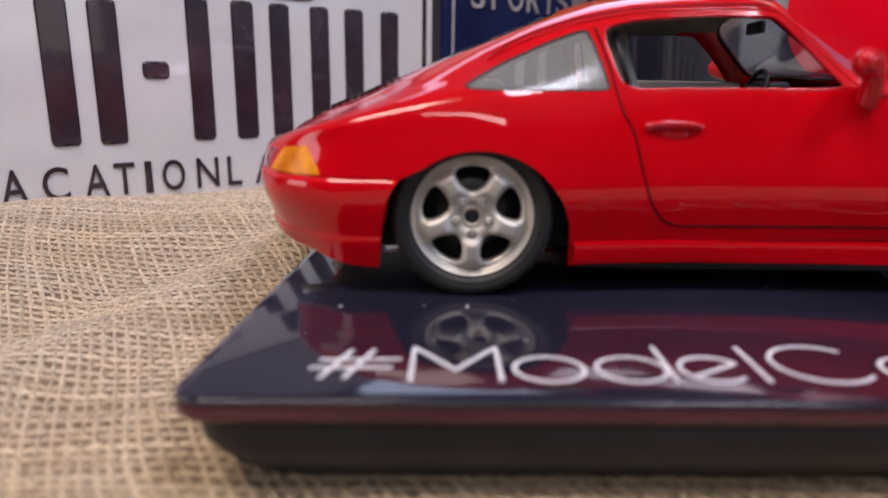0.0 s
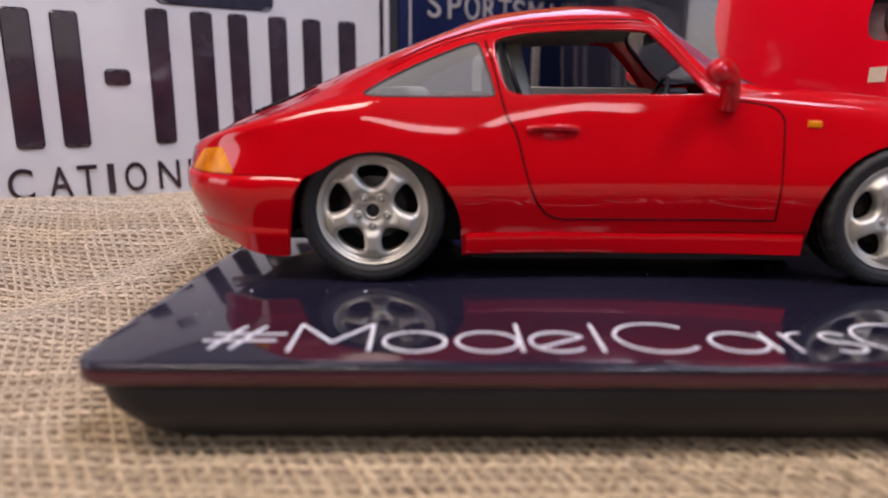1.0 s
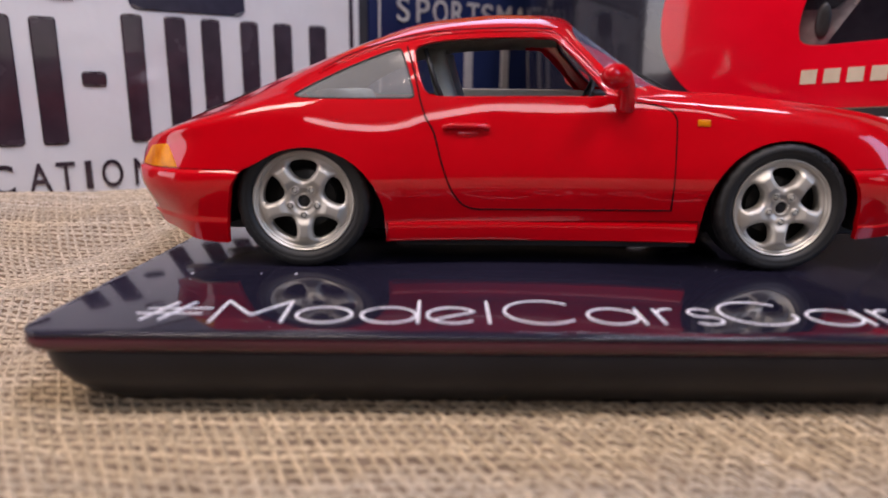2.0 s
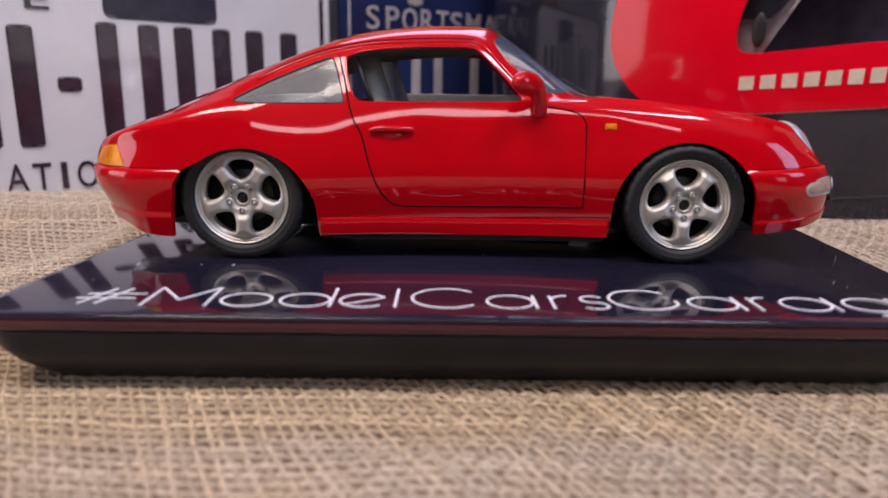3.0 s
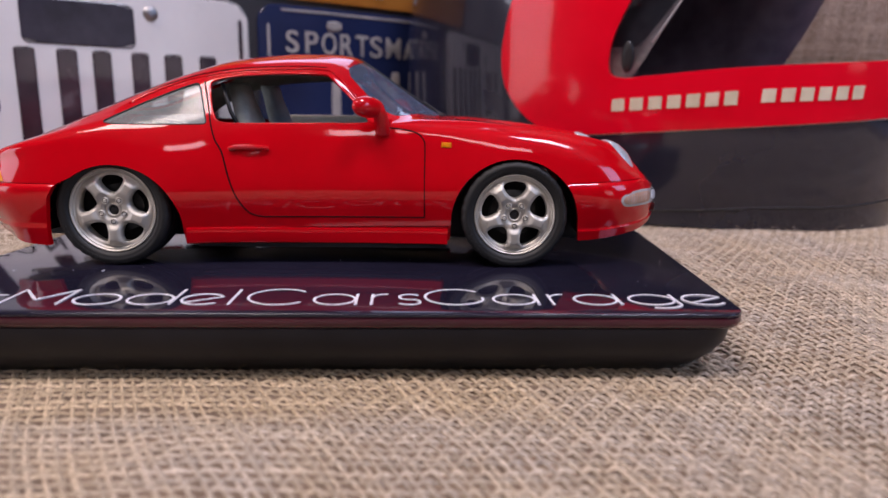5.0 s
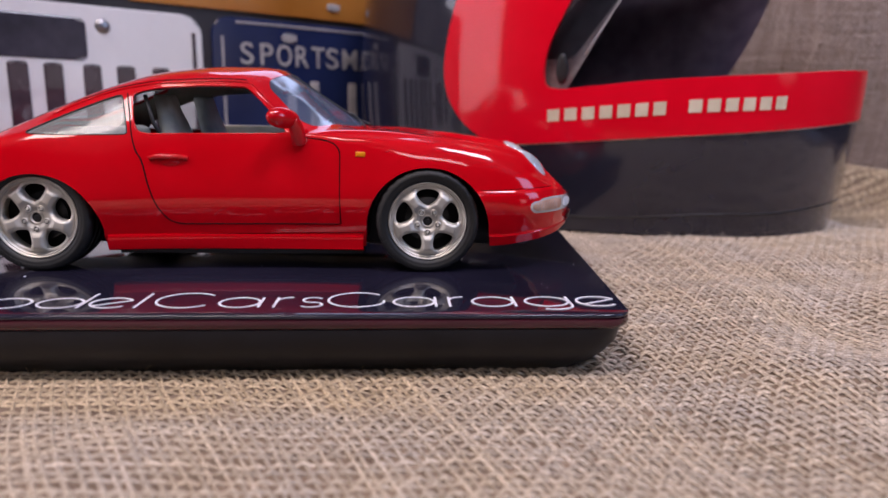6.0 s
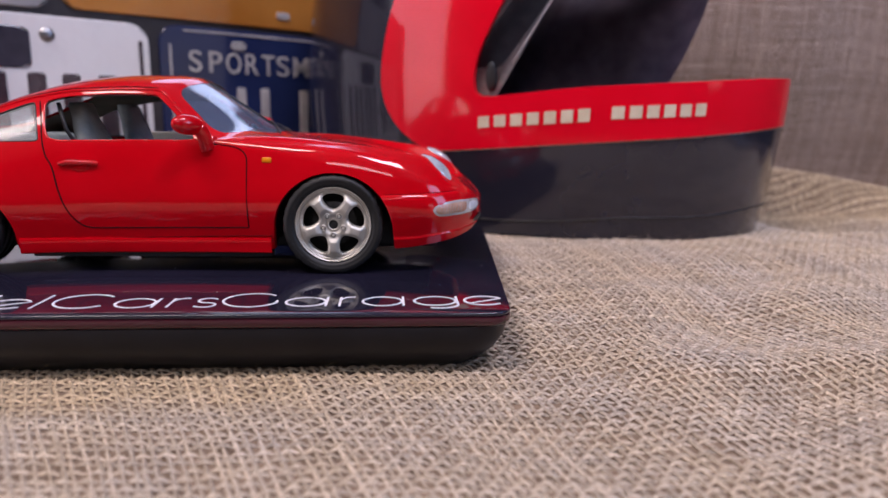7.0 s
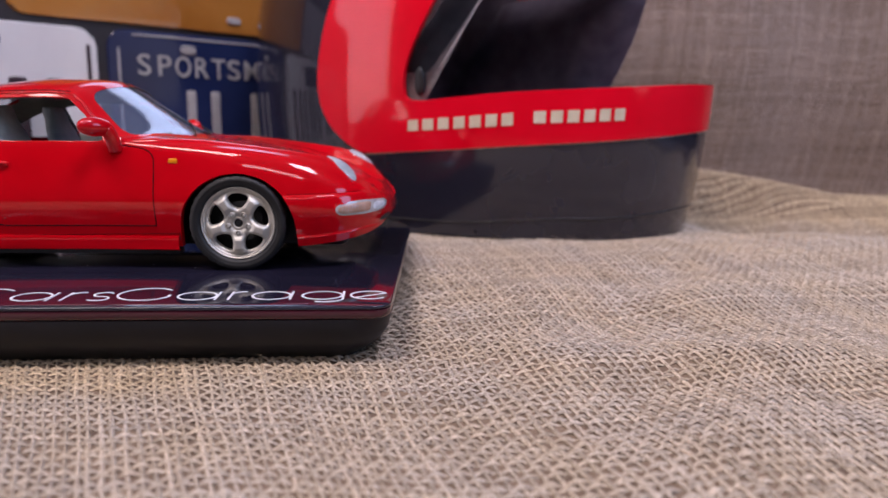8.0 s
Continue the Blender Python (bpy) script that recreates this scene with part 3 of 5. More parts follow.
def stroke(points, width, z, thick=0.00012):
    p = np.array(points, float)
    t = np.gradient(p, axis=0)
    t /= np.maximum(np.linalg.norm(t, axis=1), 1e-9)[:, None]
    n = np.stack([-t[:, 1], t[:, 0]], 1)
    verts, faces = [], []
    for a, b in zip(p + n * width / 2, p - n * width / 2):
        for q in (a, b):
            verts += [(q[0], q[1], z + thick), (q[0], q[1], z)]
    for i in range(len(p) - 1):
        k = i * 4
        faces += [(k, k + 2, k + 6, k + 4), (k + 1, k, k + 4, k + 5), (k + 2, k + 3, k + 7, k + 6)]
    faces += [(0, 1, 3, 2), (len(p) * 4 - 4, len(p) * 4 - 2, len(p) * 4 - 1, len(p) * 4 - 3)]
    return verts, faces


def arc(cx, cy, rx, ry, a0, a1, n=40):
    return [(cx + rx * math.cos(radians(a0 + (a1 - a0) * k / n)), cy + ry * math.sin(radians(a0 + (a1 - a0) * k / n))) for k in range(n + 1)]


XH = 4.85
STEM = 14.4


def glyph(char, x0, x1):
    """Strokes of one thin round letter between two places along the line, in millimetres."""
    w = x1 - x0
    if char == "#":
        return [[(x0 + 1.2, 8.3), (x1, 8.6)], [(x0, 5.0), (x1 - 1.3, 5.2)], [(x0 + 2.2, 1.0), (x0 + 6.3, 12.4)], [(x0 + 6.0, 1.0), (x0 + 10.2, 12.4)]]
    if char == "M":
        return [[(x0, 0), (x0 + 0.5, 13.7)], [(x0 + 0.5, 13.7), (x0 + 0.5 * w, 4.2)], [(x0 + 0.5 * w, 4.2), (x1 - 0.1, 13.7)], [(x1 - 0.1, 13.7), (x1 - 0.2, 0)]]
    if char == "l":
        return [[(x0, 0), (x0 + 0.3, STEM)]]
    if char == "o":
        return [arc(x0 + w / 2, XH, w / 2, XH, 0, 360)]
    if char in "dag":
        ring = arc(x0 + w / 2 - 0.2, XH, w / 2 - 0.2, XH, 0, 360)
        if char == "d":
            return [ring, [(x1, 0), (x1 + 0.2, STEM)]]
        if char == "a":
            return [ring, [(x1, 0), (x1, 9.7)]]
        return [ring, [(x1, 9.7), (x1, 0.5)] , arc(x1 - 5.2, 0.5, 5.2, 3.6, 0, -125)]
    if char == "e":
        return [[(x0 + 1.4, 2.0), (x1 - 0.6, 7.2)], arc(x0 + w / 2, XH, w / 2, XH, 28, 318)]
    if char == "r":
        return [[(x0, 0), (x0, 9.7)], arc(x0 + 3.6, 5.8, 3.6, 3.9, 180, 80)]
    if char == "s":
        return [arc(x0 + w / 2, 7.2, w / 2 - 0.3, 2.5, 30, 270, 24) + arc(x0 + w / 2, 2.4, w / 2, 2.4, 90, -150, 24)]
    if char == "C":
        return [arc(x0 + 8.2, 7.3, 8.2, 7.4, 42, 318)]
    return [arc(x0 + 8.2, 7.3, 8.2, 7.4, 42, 335), [(x1 - 0.4, 4.2), (x1 - 0.4, 6.4)]]


SPANS = [("#", -23.0, -8.1), ("M", -6.4, 8.4), ("o", 10.7, 22.3), ("d", 24.4, 36.4), ("e", 38.4, 49.2), ("l", 51.4, 52), ("C", 55.2, 70.4), ("a", 72.9, 84.2), ("r", 88.3, 92),
         ("s", 95.3, 101.2), ("G", 102.6, 118.6), ("a", 121.0, 132.8), ("r", 136.7, 140.6), ("a", 143.3, 155.2), ("g", 158.5, 171.2), ("e", 173.5, 185.2)]
for char, a, b in SPANS:
    pieces = []
    for pts in glyph(char, a, b):
        line = []
        for x, y in pts:
            x, y = x / 1000 - LX, y / 1000
            line.append((LX + x * math.cos(TILT_TEXT) - y * math.sin(TILT_TEXT), LY + x * math.sin(TILT_TEXT) + y * math.cos(TILT_TEXT)))
        pieces.append(stroke(line, 0.00072, PTOP + 0.00002, 0.00012 + 0.00004 * len(pieces)))
    put("letter", mesh_of("letter", *merged(*pieces), INK_WHITE, smooth=False), plinth)

for x, y, lx, ly in ((-0.0222, 0.1295, 0.0004, 0.0022), (-0.0048, 0.1297, 0.0006, 0.0005), (0.0042, 0.1299, 0.0005, 0.0020), (-0.0222, 0.1290, 0.0016, 0.0003), (0.0042, 0.1292, 0.0014, 0.0003)):
    bm = bmesh.new()
    box(bm, x - lx / 4, x + lx / 4, y - ly / 4, y + ly / 4, PTOP, PTOP + 0.0001)
    part("tick_mark", bm, INK_WHITE, plinth, "tiny white mark", smooth=False)
rd = random.Random(9)
dust = []
for _ in range(22):
    x, y, r = rd.uniform(PX0 + 0.004, PX1), rd.uniform(PY0 + 0.004, 0.15), rd.choice((0.00004, 0.00005, 0.00007))
    a = rd.uniform(0, 3)
    dust.append(tube([(x - 1.6 * r * math.cos(a), y - 1.6 * r * math.sin(a), PTOP + r), (x, y, PTOP + 1.2 * r), (x + 1.6 * r * math.cos(a), y + 1.6 * r * math.sin(a), PTOP + r)], r, 5))
tagged(put("dust", mesh_of("dust", *merged(*dust), INK_WHITE), plinth, "pale dust specks"), kind="stuff")

# ---- licence plate panel ----
PLATE_AT, PLATE_DIR = Vector((-0.115, 0.285)), Vector((math.cos(radians(35.5)), math.sin(radians(35.5))))
PLATE_OUT = Vector((PLATE_DIR.y, -PLATE_DIR.x))


def on_panel(s, z, out=0.0):
    """A point of the bowed panel, s along it, out towards the room."""
    bow = 0.006 * max(0.0, 1 - ((s - 0.06) / 0.13) ** 2)
    p = PLATE_AT + PLATE_DIR * s + PLATE_OUT * (out - bow)
    return (p.x, p.y, z)


def panel_slab(s0, s1, z0, z1, back, front, radius=0.0, n=48, bead=0.0):
    """A sheet on the panel with round corners and a soft edge."""
    def ring(inset, out):
        pts = []
        a0, a1, b0, b1 = s0 + inset, s1 - inset, z0 + inset, z1 - inset
        r = max(radius - inset, 0.0003)
        corner = ((a1 - r, b0 + r, -90), (a1 - r, b1 - r, 0), (a0 + r, b1 - r, 90), (a0 + r, b0 + r, 180))
        for i, (cx, cy, st) in enumerate(corner):
            for k in range(7):
                a = radians(st + 15 * k)
                pts.append((cx + r * math.cos(a), cy + r * math.sin(a)))
            nx = corner[(i + 1) % 4]
            e0 = pts[-1]
            e1 = (nx[0] + r * math.cos(radians(nx[2])), nx[1] + r * math.sin(radians(nx[2])))
            for k in range(1, 16):
                pts.append((e0[0] + (e1[0] - e0[0]) * k / 16, e0[1] + (e1[1] - e0[1]) * k / 16))
        return [on_panel(s, z, out) for s, z in pts]
    rings = [ring(0, back), ring(0, front - min(0.0006, (front - back) / 2)), ring(min(0.0006, (s1 - s0) / 8), front)]
    verts, faces = loft(rings)
    # the front is filled by columns, so that it follows the bow
    cols = max(2, int((s1 - s0) / 0.006))
    inset = min(0.0006, (s1 - s0) / 8)
    r = max(radius, 0.0003)
    base = len(verts)
    for i in range(cols + 1):
        s = s0 + inset + (s1 - s0 - 2 * inset) * i / cols
        edge = min(s - s0, s1 - s)
        cut = r - math.sqrt(max(r * r - max(r - edge, 0) ** 2, 0)) if edge < r else 0
        verts += [on_panel(s, z0 + inset + cut, front), on_panel(s, z1 - inset - cut, front)]
    for i in range(cols):
        k = base + 2 * i
        faces.append((k, k + 2, k + 3, k + 1))
    return verts, faces


def slab_part(name, mat, parent, label, *args, **kw):
    return put(name, flat_shaded(mesh_of(name, *panel_slab(*args, **kw), mat), 30), parent, label)


def text_mesh(char):
    cu = bpy.data.curves.new("glyph", "FONT")
    cu.body = char
    cu.size = 1.0
    cu.extrude = 0.02
    cu.offset = 0.006
    ob = new("glyph", cu)
    me = bpy.data.meshes.new_from_object(ob.evaluated_get(bpy.context.evaluated_depsgraph_get()))
    bpy.data.objects.remove(ob)
    bpy.data.curves.remove(cu)
    return me


def plate_letter(char, s0, s1, z0, z1, out, mat, parent):
    me = text_mesh(char)
    co = np.array([v.co[:] for v in me.vertices])
    lo, hi = co.min(0), co.max(0)
    for v, c in zip(me.vertices, co):
        u = (c - lo) / np.maximum(hi - lo, 1e-9)
        v.co = on_panel(s0 + (s1 - s0) * u[0], z0 + (z1 - z0) * u[1], out + 0.0006 * u[2])
    me.materials.clear()
    me.materials.append(mat)
    put("letter", me, parent)


panel = thing("plate_panel", "dark panel covered with overlapping old licence plates", "wall panel")
slab_part("backing", PANEL_DARK, panel, "dark backing board", -0.2, 0.42, -0.011, 0.208, -0.008, 0.0)

white = slab_part("white_plate", PLATE_WHITE, panel, "worn white plate with dark characters", -0.125, 0.1365, -0.006, 0.1285, 0.0002, 0.0016, radius=0.012)
for a in ((0.1300, 0.1325, 0.004, 0.118),):
    slab_part("border", PLATE_INK, white, "", *a, 0.0017, 0.0021, radius=0.001)
slab_part("sticker", grain(material("dark_sticker", (0.02, 0.018, 0.035), 0.2), 90, (0.014, 0.012, 0.026), (0.035, 0.03, 0.055)), white, "dark blue registration sticker", 0.0148, 0.0705, 0.0975, 0.121, 0.0017, 0.0023, radius=0.004)
for a, b, z0, z1 in ((-0.0445, -0.0340, 0.036, 0.092), (-0.0270, -0.0165, 0.036, 0.092), (-0.0085, 0.0020, 0.062, 0.069), (0.0105, 0.0200, 0.036, 0.0955), (0.0300, 0.0400, 0.036, 0.0955),
                     (0.0475, 0.0570, 0.036, 0.0955), (0.0675, 0.0770, 0.036, 0.0955), (0.0855, 0.0955, 0.036, 0.0955), (0.1055, 0.1155, 0.036, 0.0955), (-0.0740, -0.0640, 0.036, 0.092)):
    slab_part("bar", PLATE_INK, white, "", a, b, z0, z1, 0.0017, 0.0026, radius=0.002)
for char, a, b in (("A", -0.0635, -0.0545), ("C", -0.0495, -0.0402), ("A", -0.0348, -0.0256), ("T", -0.0235, -0.0155), ("I", -0.0114, -0.0086), ("O", -0.0044, 0.0050), ("N", 0.0103, 0.0200), ("L", 0.0241, 0.0305), ("A", 0.0370, 0.0478)):
    plate_letter(char, a, b, 0.0150, 0.0282, 0.0017, PLATE_INK, white)
plate_letter("E", -0.0184, -0.0085, 0.0995, 0.1090, 0.0017, PLATE_INK, white)
bolt = [tuple(on_panel(0.0796 + 0.0042 * math.cos(a) * r, 0.1174 + 0.0042 * math.sin(a) * r, 0.0017 + h)) for r, h in ((1.0, 0.0), (0.75, 0.0012), (0.35, 0.0016)) for a in [k * math.pi / 8 for k in range(16)]]
put("bolt", mesh_of("bolt", bolt, [(i * 16 + k, i * 16 + (k + 1) % 16, (i + 1) * 16 + (k + 1) % 16, (i + 1) * 16 + k) for i in range(2) for k in range(16)] + [tuple(range(32, 48))], STEEL), white, "dull steel bolt head")

blue = slab_part("blue_plate", PLATE_BLUE, panel, "worn blue plate with pale characters", 0.1425, 0.405, -0.006, 0.1300, 0.0002, 0.0016, radius=0.012)
for a in ((0.1485, 0.1500, 0.008, 0.1180), (0.158, 0.40, 0.1262, 0.1276)):
    slab_part("border", PLATE_GREY, blue, "", *a, 0.0017, 0.0021, radius=0.0007)
for char, a, b in (("S", 0.1607, 0.1690), ("P", 0.1738, 0.1825), ("O", 0.1852, 0.1957), ("R", 0.1988, 0.2084), ("T", 0.2110, 0.2205), ("S", 0.2224, 0.2320), ("M", 0.2354, 0.2475), ("A", 0.2500, 0.2610)):
    plate_letter(char, a, b, 0.1008, 0.1148, 0.0017, PLATE_GREY, blue)
slab_part("badge", PLATE_GREY, blue, "", 0.1890, 0.2000, 0.1160, 0.1222, 0.0017, 0.0024, radius=0.003)
for a, b in ((0.1920, 0.1985), (0.2095, 0.2160), (0.2400, 0.2465)):
    slab_part("bar", PLATE_GREY, blue, "", a, b, 0.040, 0.0915, 0.0017, 0.0026, radius=0.0015)
orange = slab_part("orange_plate", PLATE_ORANGE, panel, "worn orange plate", 0.088, 0.36, 0.1335, 0.204, 0.0002, 0.0018, radius=0.01)
slab_part("screw", PLATE_GREY, orange, "", 0.2235, 0.2335, 0.1400, 0.1450, 0.0019, 0.003, radius=0.002)
slab_part("grey_plate", grain(material("worn_grey_enamel", (0.3, 0.3, 0.32), 0.2, coat=0.3), 20, (0.22, 0.22, 0.25), (0.4, 0.39, 0.4), 0.12, 0.3, second=6), panel, "worn grey plate", -0.19, 0.083, 0.1320, 0.203, 0.0002, 0.0015, radius=0.01)

# ---- helmet ----
HC, HTURN, HA, HB = Vector((0.23545, 0.34819)), -0.51094, 0.1531, 0.0979
HCOS, HSIN = math.cos(HTURN), math.sin(HTURN)


def helmet_scale(z):
    if z < 0.1:
        return 1 - 0.06 * ((0.1 - z) / 0.09) ** 2
    return max(1 - ((z - 0.1) / 0.166) ** 2.3, 0.0) ** 0.5


def on_helmet(phi, z, out=0.0):
    """A point of the shell at an angle from the chin, in degrees, and a height."""
    k = helmet_scale(z)
    c, s = math.cos(radians(phi)), math.sin(radians(phi))
    u, v = HA * k * c, HB * k * s
    n = Vector((c / HA, s / HB)).normalized()
    u, v = u + n.x * out, v + n.y * out
    return (HC.x + u * HCOS - v * HSIN, HC.y + u * HSIN + v * HCOS, z)


def both_sides(points):
    """A closed outline in (degrees, mm) from its half on the near side, chin first."""
    return np.array(points + [(-a, z) for a, z in reversed(points)], float)


OPENING = rounded(both_sides([(-2, 96), (-22, 94.6), (-41.5, 91.6), (-66, 88.2), (-78, 84.8), (-87.3, 82.5), (-88.0, 92), (-87.2, 104), (-85, 117), (-81.6, 134), (-76, 160), (-68, 182), (-40, 198), (-2, 202)]), 2, 0.22)
BAND = rounded(both_sides([(-2, 71.5), (-20, 69), (-40, 65.4), (-65, 61.2), (-89.6, 56.2), (-98.5, 54.5), (-105.5, 66), (-109.3, 80), (-110.2, 95), (-109, 114), (-106.5, 138), (-100, 170), (-88, 200), (-50, 222), (-2, 228)]), 2, 0.22)


def helmet_part(name, mat, keep, label, out, skirt, scale_in=0.0):
    phis = np.linspace(-180, 180, 361)[:-1]
    zs = np.concatenate([np.linspace(12, 60, 22), np.linspace(61, 140, 70), np.linspace(142, 264, 50)])
    n, m = len(phis), len(zs)
    P, Z = np.meshgrid(phis, zs, indexing="ij")
    pc = P + 0.5
    zc = np.concatenate([(Z[:, :-1] + Z[:, 1:]) / 2, Z[:, -1:]], 1)
    state = np.where(inside(OPENING, pc.ravel(), zc.ravel()), 2, np.where(inside(BAND, pc.ravel(), zc.ravel()), 1, 0)).reshape(n, m)
    pos = np.stack([P, Z], -1)
    for i in range(n):
        for j in range(m):
            near = {state[a % n, b] for a in (i - 1, i) for b in (j - 1, j) if 0 <= b < m - 1}
            if len(near) > 1:
                poly = OPENING if 2 in near else BAND
                q = nearest_on(poly * np.array([1.6, 1.0]), pos[i, j] * np.array([1.6, 1.0])) / np.array([1.6, 1.0])
                if abs(q[0] - pos[i, j, 0]) < 2.5 and abs(q[1] - pos[i, j, 1]) < 4:
                    pos[i, j] = q
    bm = bmesh.new()
    made = {}

    def vert(i, j):
        i %= n
        if (i, j) not in made:
            made[i, j] = bm.verts.new(on_helmet(pos[i, j, 0], pos[i, j, 1] / 1000, out))
        return made[i, j]

    for i in range(n):
        for j in range(m - 1):
            if state[i, j] in keep:
                bm.faces.new((vert(i, j), vert(i + 1, j), vert(i + 1, j + 1), vert(i, j + 1)))
    if skirt:
        rim = [e for e in bm.edges if e.is_boundary]
        ext = bmesh.ops.extrude_edge_only(bm, edges=rim)
        for v in [g for g in ext["geom"] if isinstance(g, bmesh.types.BMVert)]:
            d = Vector((HC.x - v.co.x, HC.y - v.co.y, (0.11 - v.co.z) * 0.5)).normalized()
            v.co += d * skirt
    bmesh.ops.recalc_face_normals(bm, faces=bm.faces)
    return part(name, bm, mat, helmet, label)


helmet = thing("racing_helmet", "black racing helmet with red band and open visor on burlap", "helmet")
helmet_part("shell", BLACK_SHELL, (0,), "glossy black shell", 0.0, 0.004)
helmet_part("red_band", RED_SHELL, (1,), "bright red chin and side band", 0.0007, 0.0045)
# highlight along the band's lower edge, painted as a thin pale line
EDGE_GLINT = material("pale_edge_glint", (0.5, 0.44, 0.34), 0.3, metal=0.5)
edge = np.array([(-98.0, 54.5), (-89.6, 56.2), (-65, 61.2), (-40, 65.4), (-20, 69), (-2, 71.3)])
line = [on_helmet(a, (float(np.interp(a, edge[:, 0], edge[:, 1])) - 0.35) / 1000, 0.0004) for a in np.linspace(-97, -3, 95)]
put("pinstripe", mesh_of("pinstripe", *tube(line, 0.0002, 5), EDGE_GLINT), helmet, "thin pale line painting the highlight under the red band")


def helmet_sheet(p0, p1, z0, z1, out, thick, n=14, m=8, bulge=0.0, lean=0.0):
    """A curved pad that follows the shell."""
    verts, faces = [], []
    for side in (0, 1):
        for i in range(n + 1):
            for j in range(m + 1):
                a, b = i / n, j / m
                edge = min(1.0, 5 * min(a, 1 - a, b, 1 - b)) ** 0.5
                o = out - (thick if side else 0) * edge - bulge * edge * side
                verts.append(on_helmet(p0 + (p1 - p0) * a + lean * (b - 0.35), z0 + (z1 - z0) * b, o))
    q = (n + 1) * (m + 1)
    for i in range(n):
        for j in range(m):
            k = i * (m + 1) + j
            faces.append((k, k + m + 1, k + m + 2, k + 1))
            faces.append((q + k, q + k + 1, q + k + m + 2, q + k + m + 1))
    return verts, faces


put("lining", mesh_of("lining", *helmet_sheet(88, 272, 0.02, 0.245, -0.008, 0.012, 60, 30), DARK_LINING), helmet, "dark fabric lining")
put("cheek_pad", mesh_of("cheek_pad", *helmet_sheet(60, 112, 0.05, 0.165, -0.006, 0.026, 24, 16, 0.0, -30), DARK_LINING), helmet, "dark far cheek pad")
put("cheek_pad", mesh_of("cheek_pad", *helmet_sheet(-125, -80, 0.06, 0.175, -0.005, 0.016, 24, 18, 0.0, 26), PAD_GREY), helmet, "grey cheek pad behind the opening")
knob = [[on_helmet(-84.6 + 1.1 * r * math.cos(a), 0.0935 + 0.0075 * r * math.sin(a), o) for a in [2 * math.pi * k / 20 for k in range(20)]] for r, o in ((1.0, -0.004), (1.0, -0.0015), (0.8, -0.0008), (0.3, -0.0008))]
put("visor_pivot", mesh_of("visor_pivot", *loft(knob, cap_last=True), BLACK_MATT), helmet, "black visor pivot")
put("visor_arm", mesh_of("visor_arm", *helmet_sheet(-84.5, -77, 0.098, 0.155, -0.0022, 0.0014, 10, 12, 0.0, 16), thin_glass("smoked_visor", (0.55, 0.56, 0.6))), helmet, "smoked clear visor arm folded up")
put("visor_edge", mesh_of("visor_edge", *tube([on_helmet(-80.5 + 14 * t, 0.1 + 0.058 * t, -0.0026) for t in np.linspace(0, 1, 12)], 0.0005, 5), PLATE_GREY), helmet)
put("brow_pad", mesh_of("brow_pad", *helmet_sheet(-70, 70, 0.205, 0.245, -0.006, 0.014, 40, 6), DARK_LINING), helmet)
put("chin_pad", mesh_of("chin_pad", *helmet_sheet(-76, 76, 0.03, 0.084, -0.005, 0.010, 40, 6), DARK_LINING), helmet)
seam = [on_helmet(a, 0.0195 + 0.0042 * smooth01((a + 80) / 30) * smooth01((80 - a) / 30) + 0.0042 * smooth01((a + 45) / 35) * smooth01((45 - a) / 35), 0.0) for a in range(-180, 180, 3)]
put("seam", mesh_of("seam", *tube(seam, 0.0005, 5, True), BLACK_MATT), helmet)
rim_rows = [[on_helmet(a, z, o) for a in range(-180, 180, 4)] for z, o in ((0.016, 0.0), (0.013, -0.001), (0.0095, -0.004), (0.0085, -0.012))]
put("base_trim", mesh_of("base_trim", *loft(rim_rows), BLACK_MATT), helmet, "matt black rubber rim")


def helmet_bar(a0, a1, zl0, zh0, zl1, zh1):
    verts, faces, n = [], [], 4
    for o in (0.00085, 0.0011):
        for i in range(n + 1):
            t = i / n
            a = a0 + (a1 - a0) * t
            verts += [on_helmet(a, zl0 + (zl1 - zl0) * t, o), on_helmet(a, zh0 + (zh1 - zh0) * t, o)]
    q = 2 * (n + 1)
    for i in range(n):
        k = 2 * i
        faces += [(q + k, q + k + 2, q + k + 3, q + k + 1), (k, q + k, q + k + 1, k + 1) if i == 0 else (k, k + 2, q + k + 2, q + k), (k + 1, q + k + 1, q + k + 3, k + 3)]
    return verts, faces


for count, a0, a1, l0, h0, l1, h1 in ((7, -86.7, -64.0, 0.0675, 0.0733, 0.0718, 0.0782), (6, -60.8, -39.6, 0.0728, 0.0789, 0.0753, 0.0814)):
    for i in range(count):
        t0, t1 = i / count, (i + 0.70) / count
        put("print_bar", mesh_of("print_bar", *helmet_bar(a0 + (a1 - a0) * t0, a0 + (a1 - a0) * t1, l0 + (l1 - l0) * t0, h0 + (h1 - h0) * t0, l0 + (l1 - l0) * t1, h0 + (h1 - h0) * t1), INK_CREAM, smooth=False), helmet)

# ---- model car ----
# Lengths of the car are in millimetres: x to the nose, y to the far side, z up from the plinth.
car = thing("model_car", "bright red scale model coupe with silver wheels on the plinth", "model car", pose(0.0683, 0.182, PTOP))
MM = 0.001

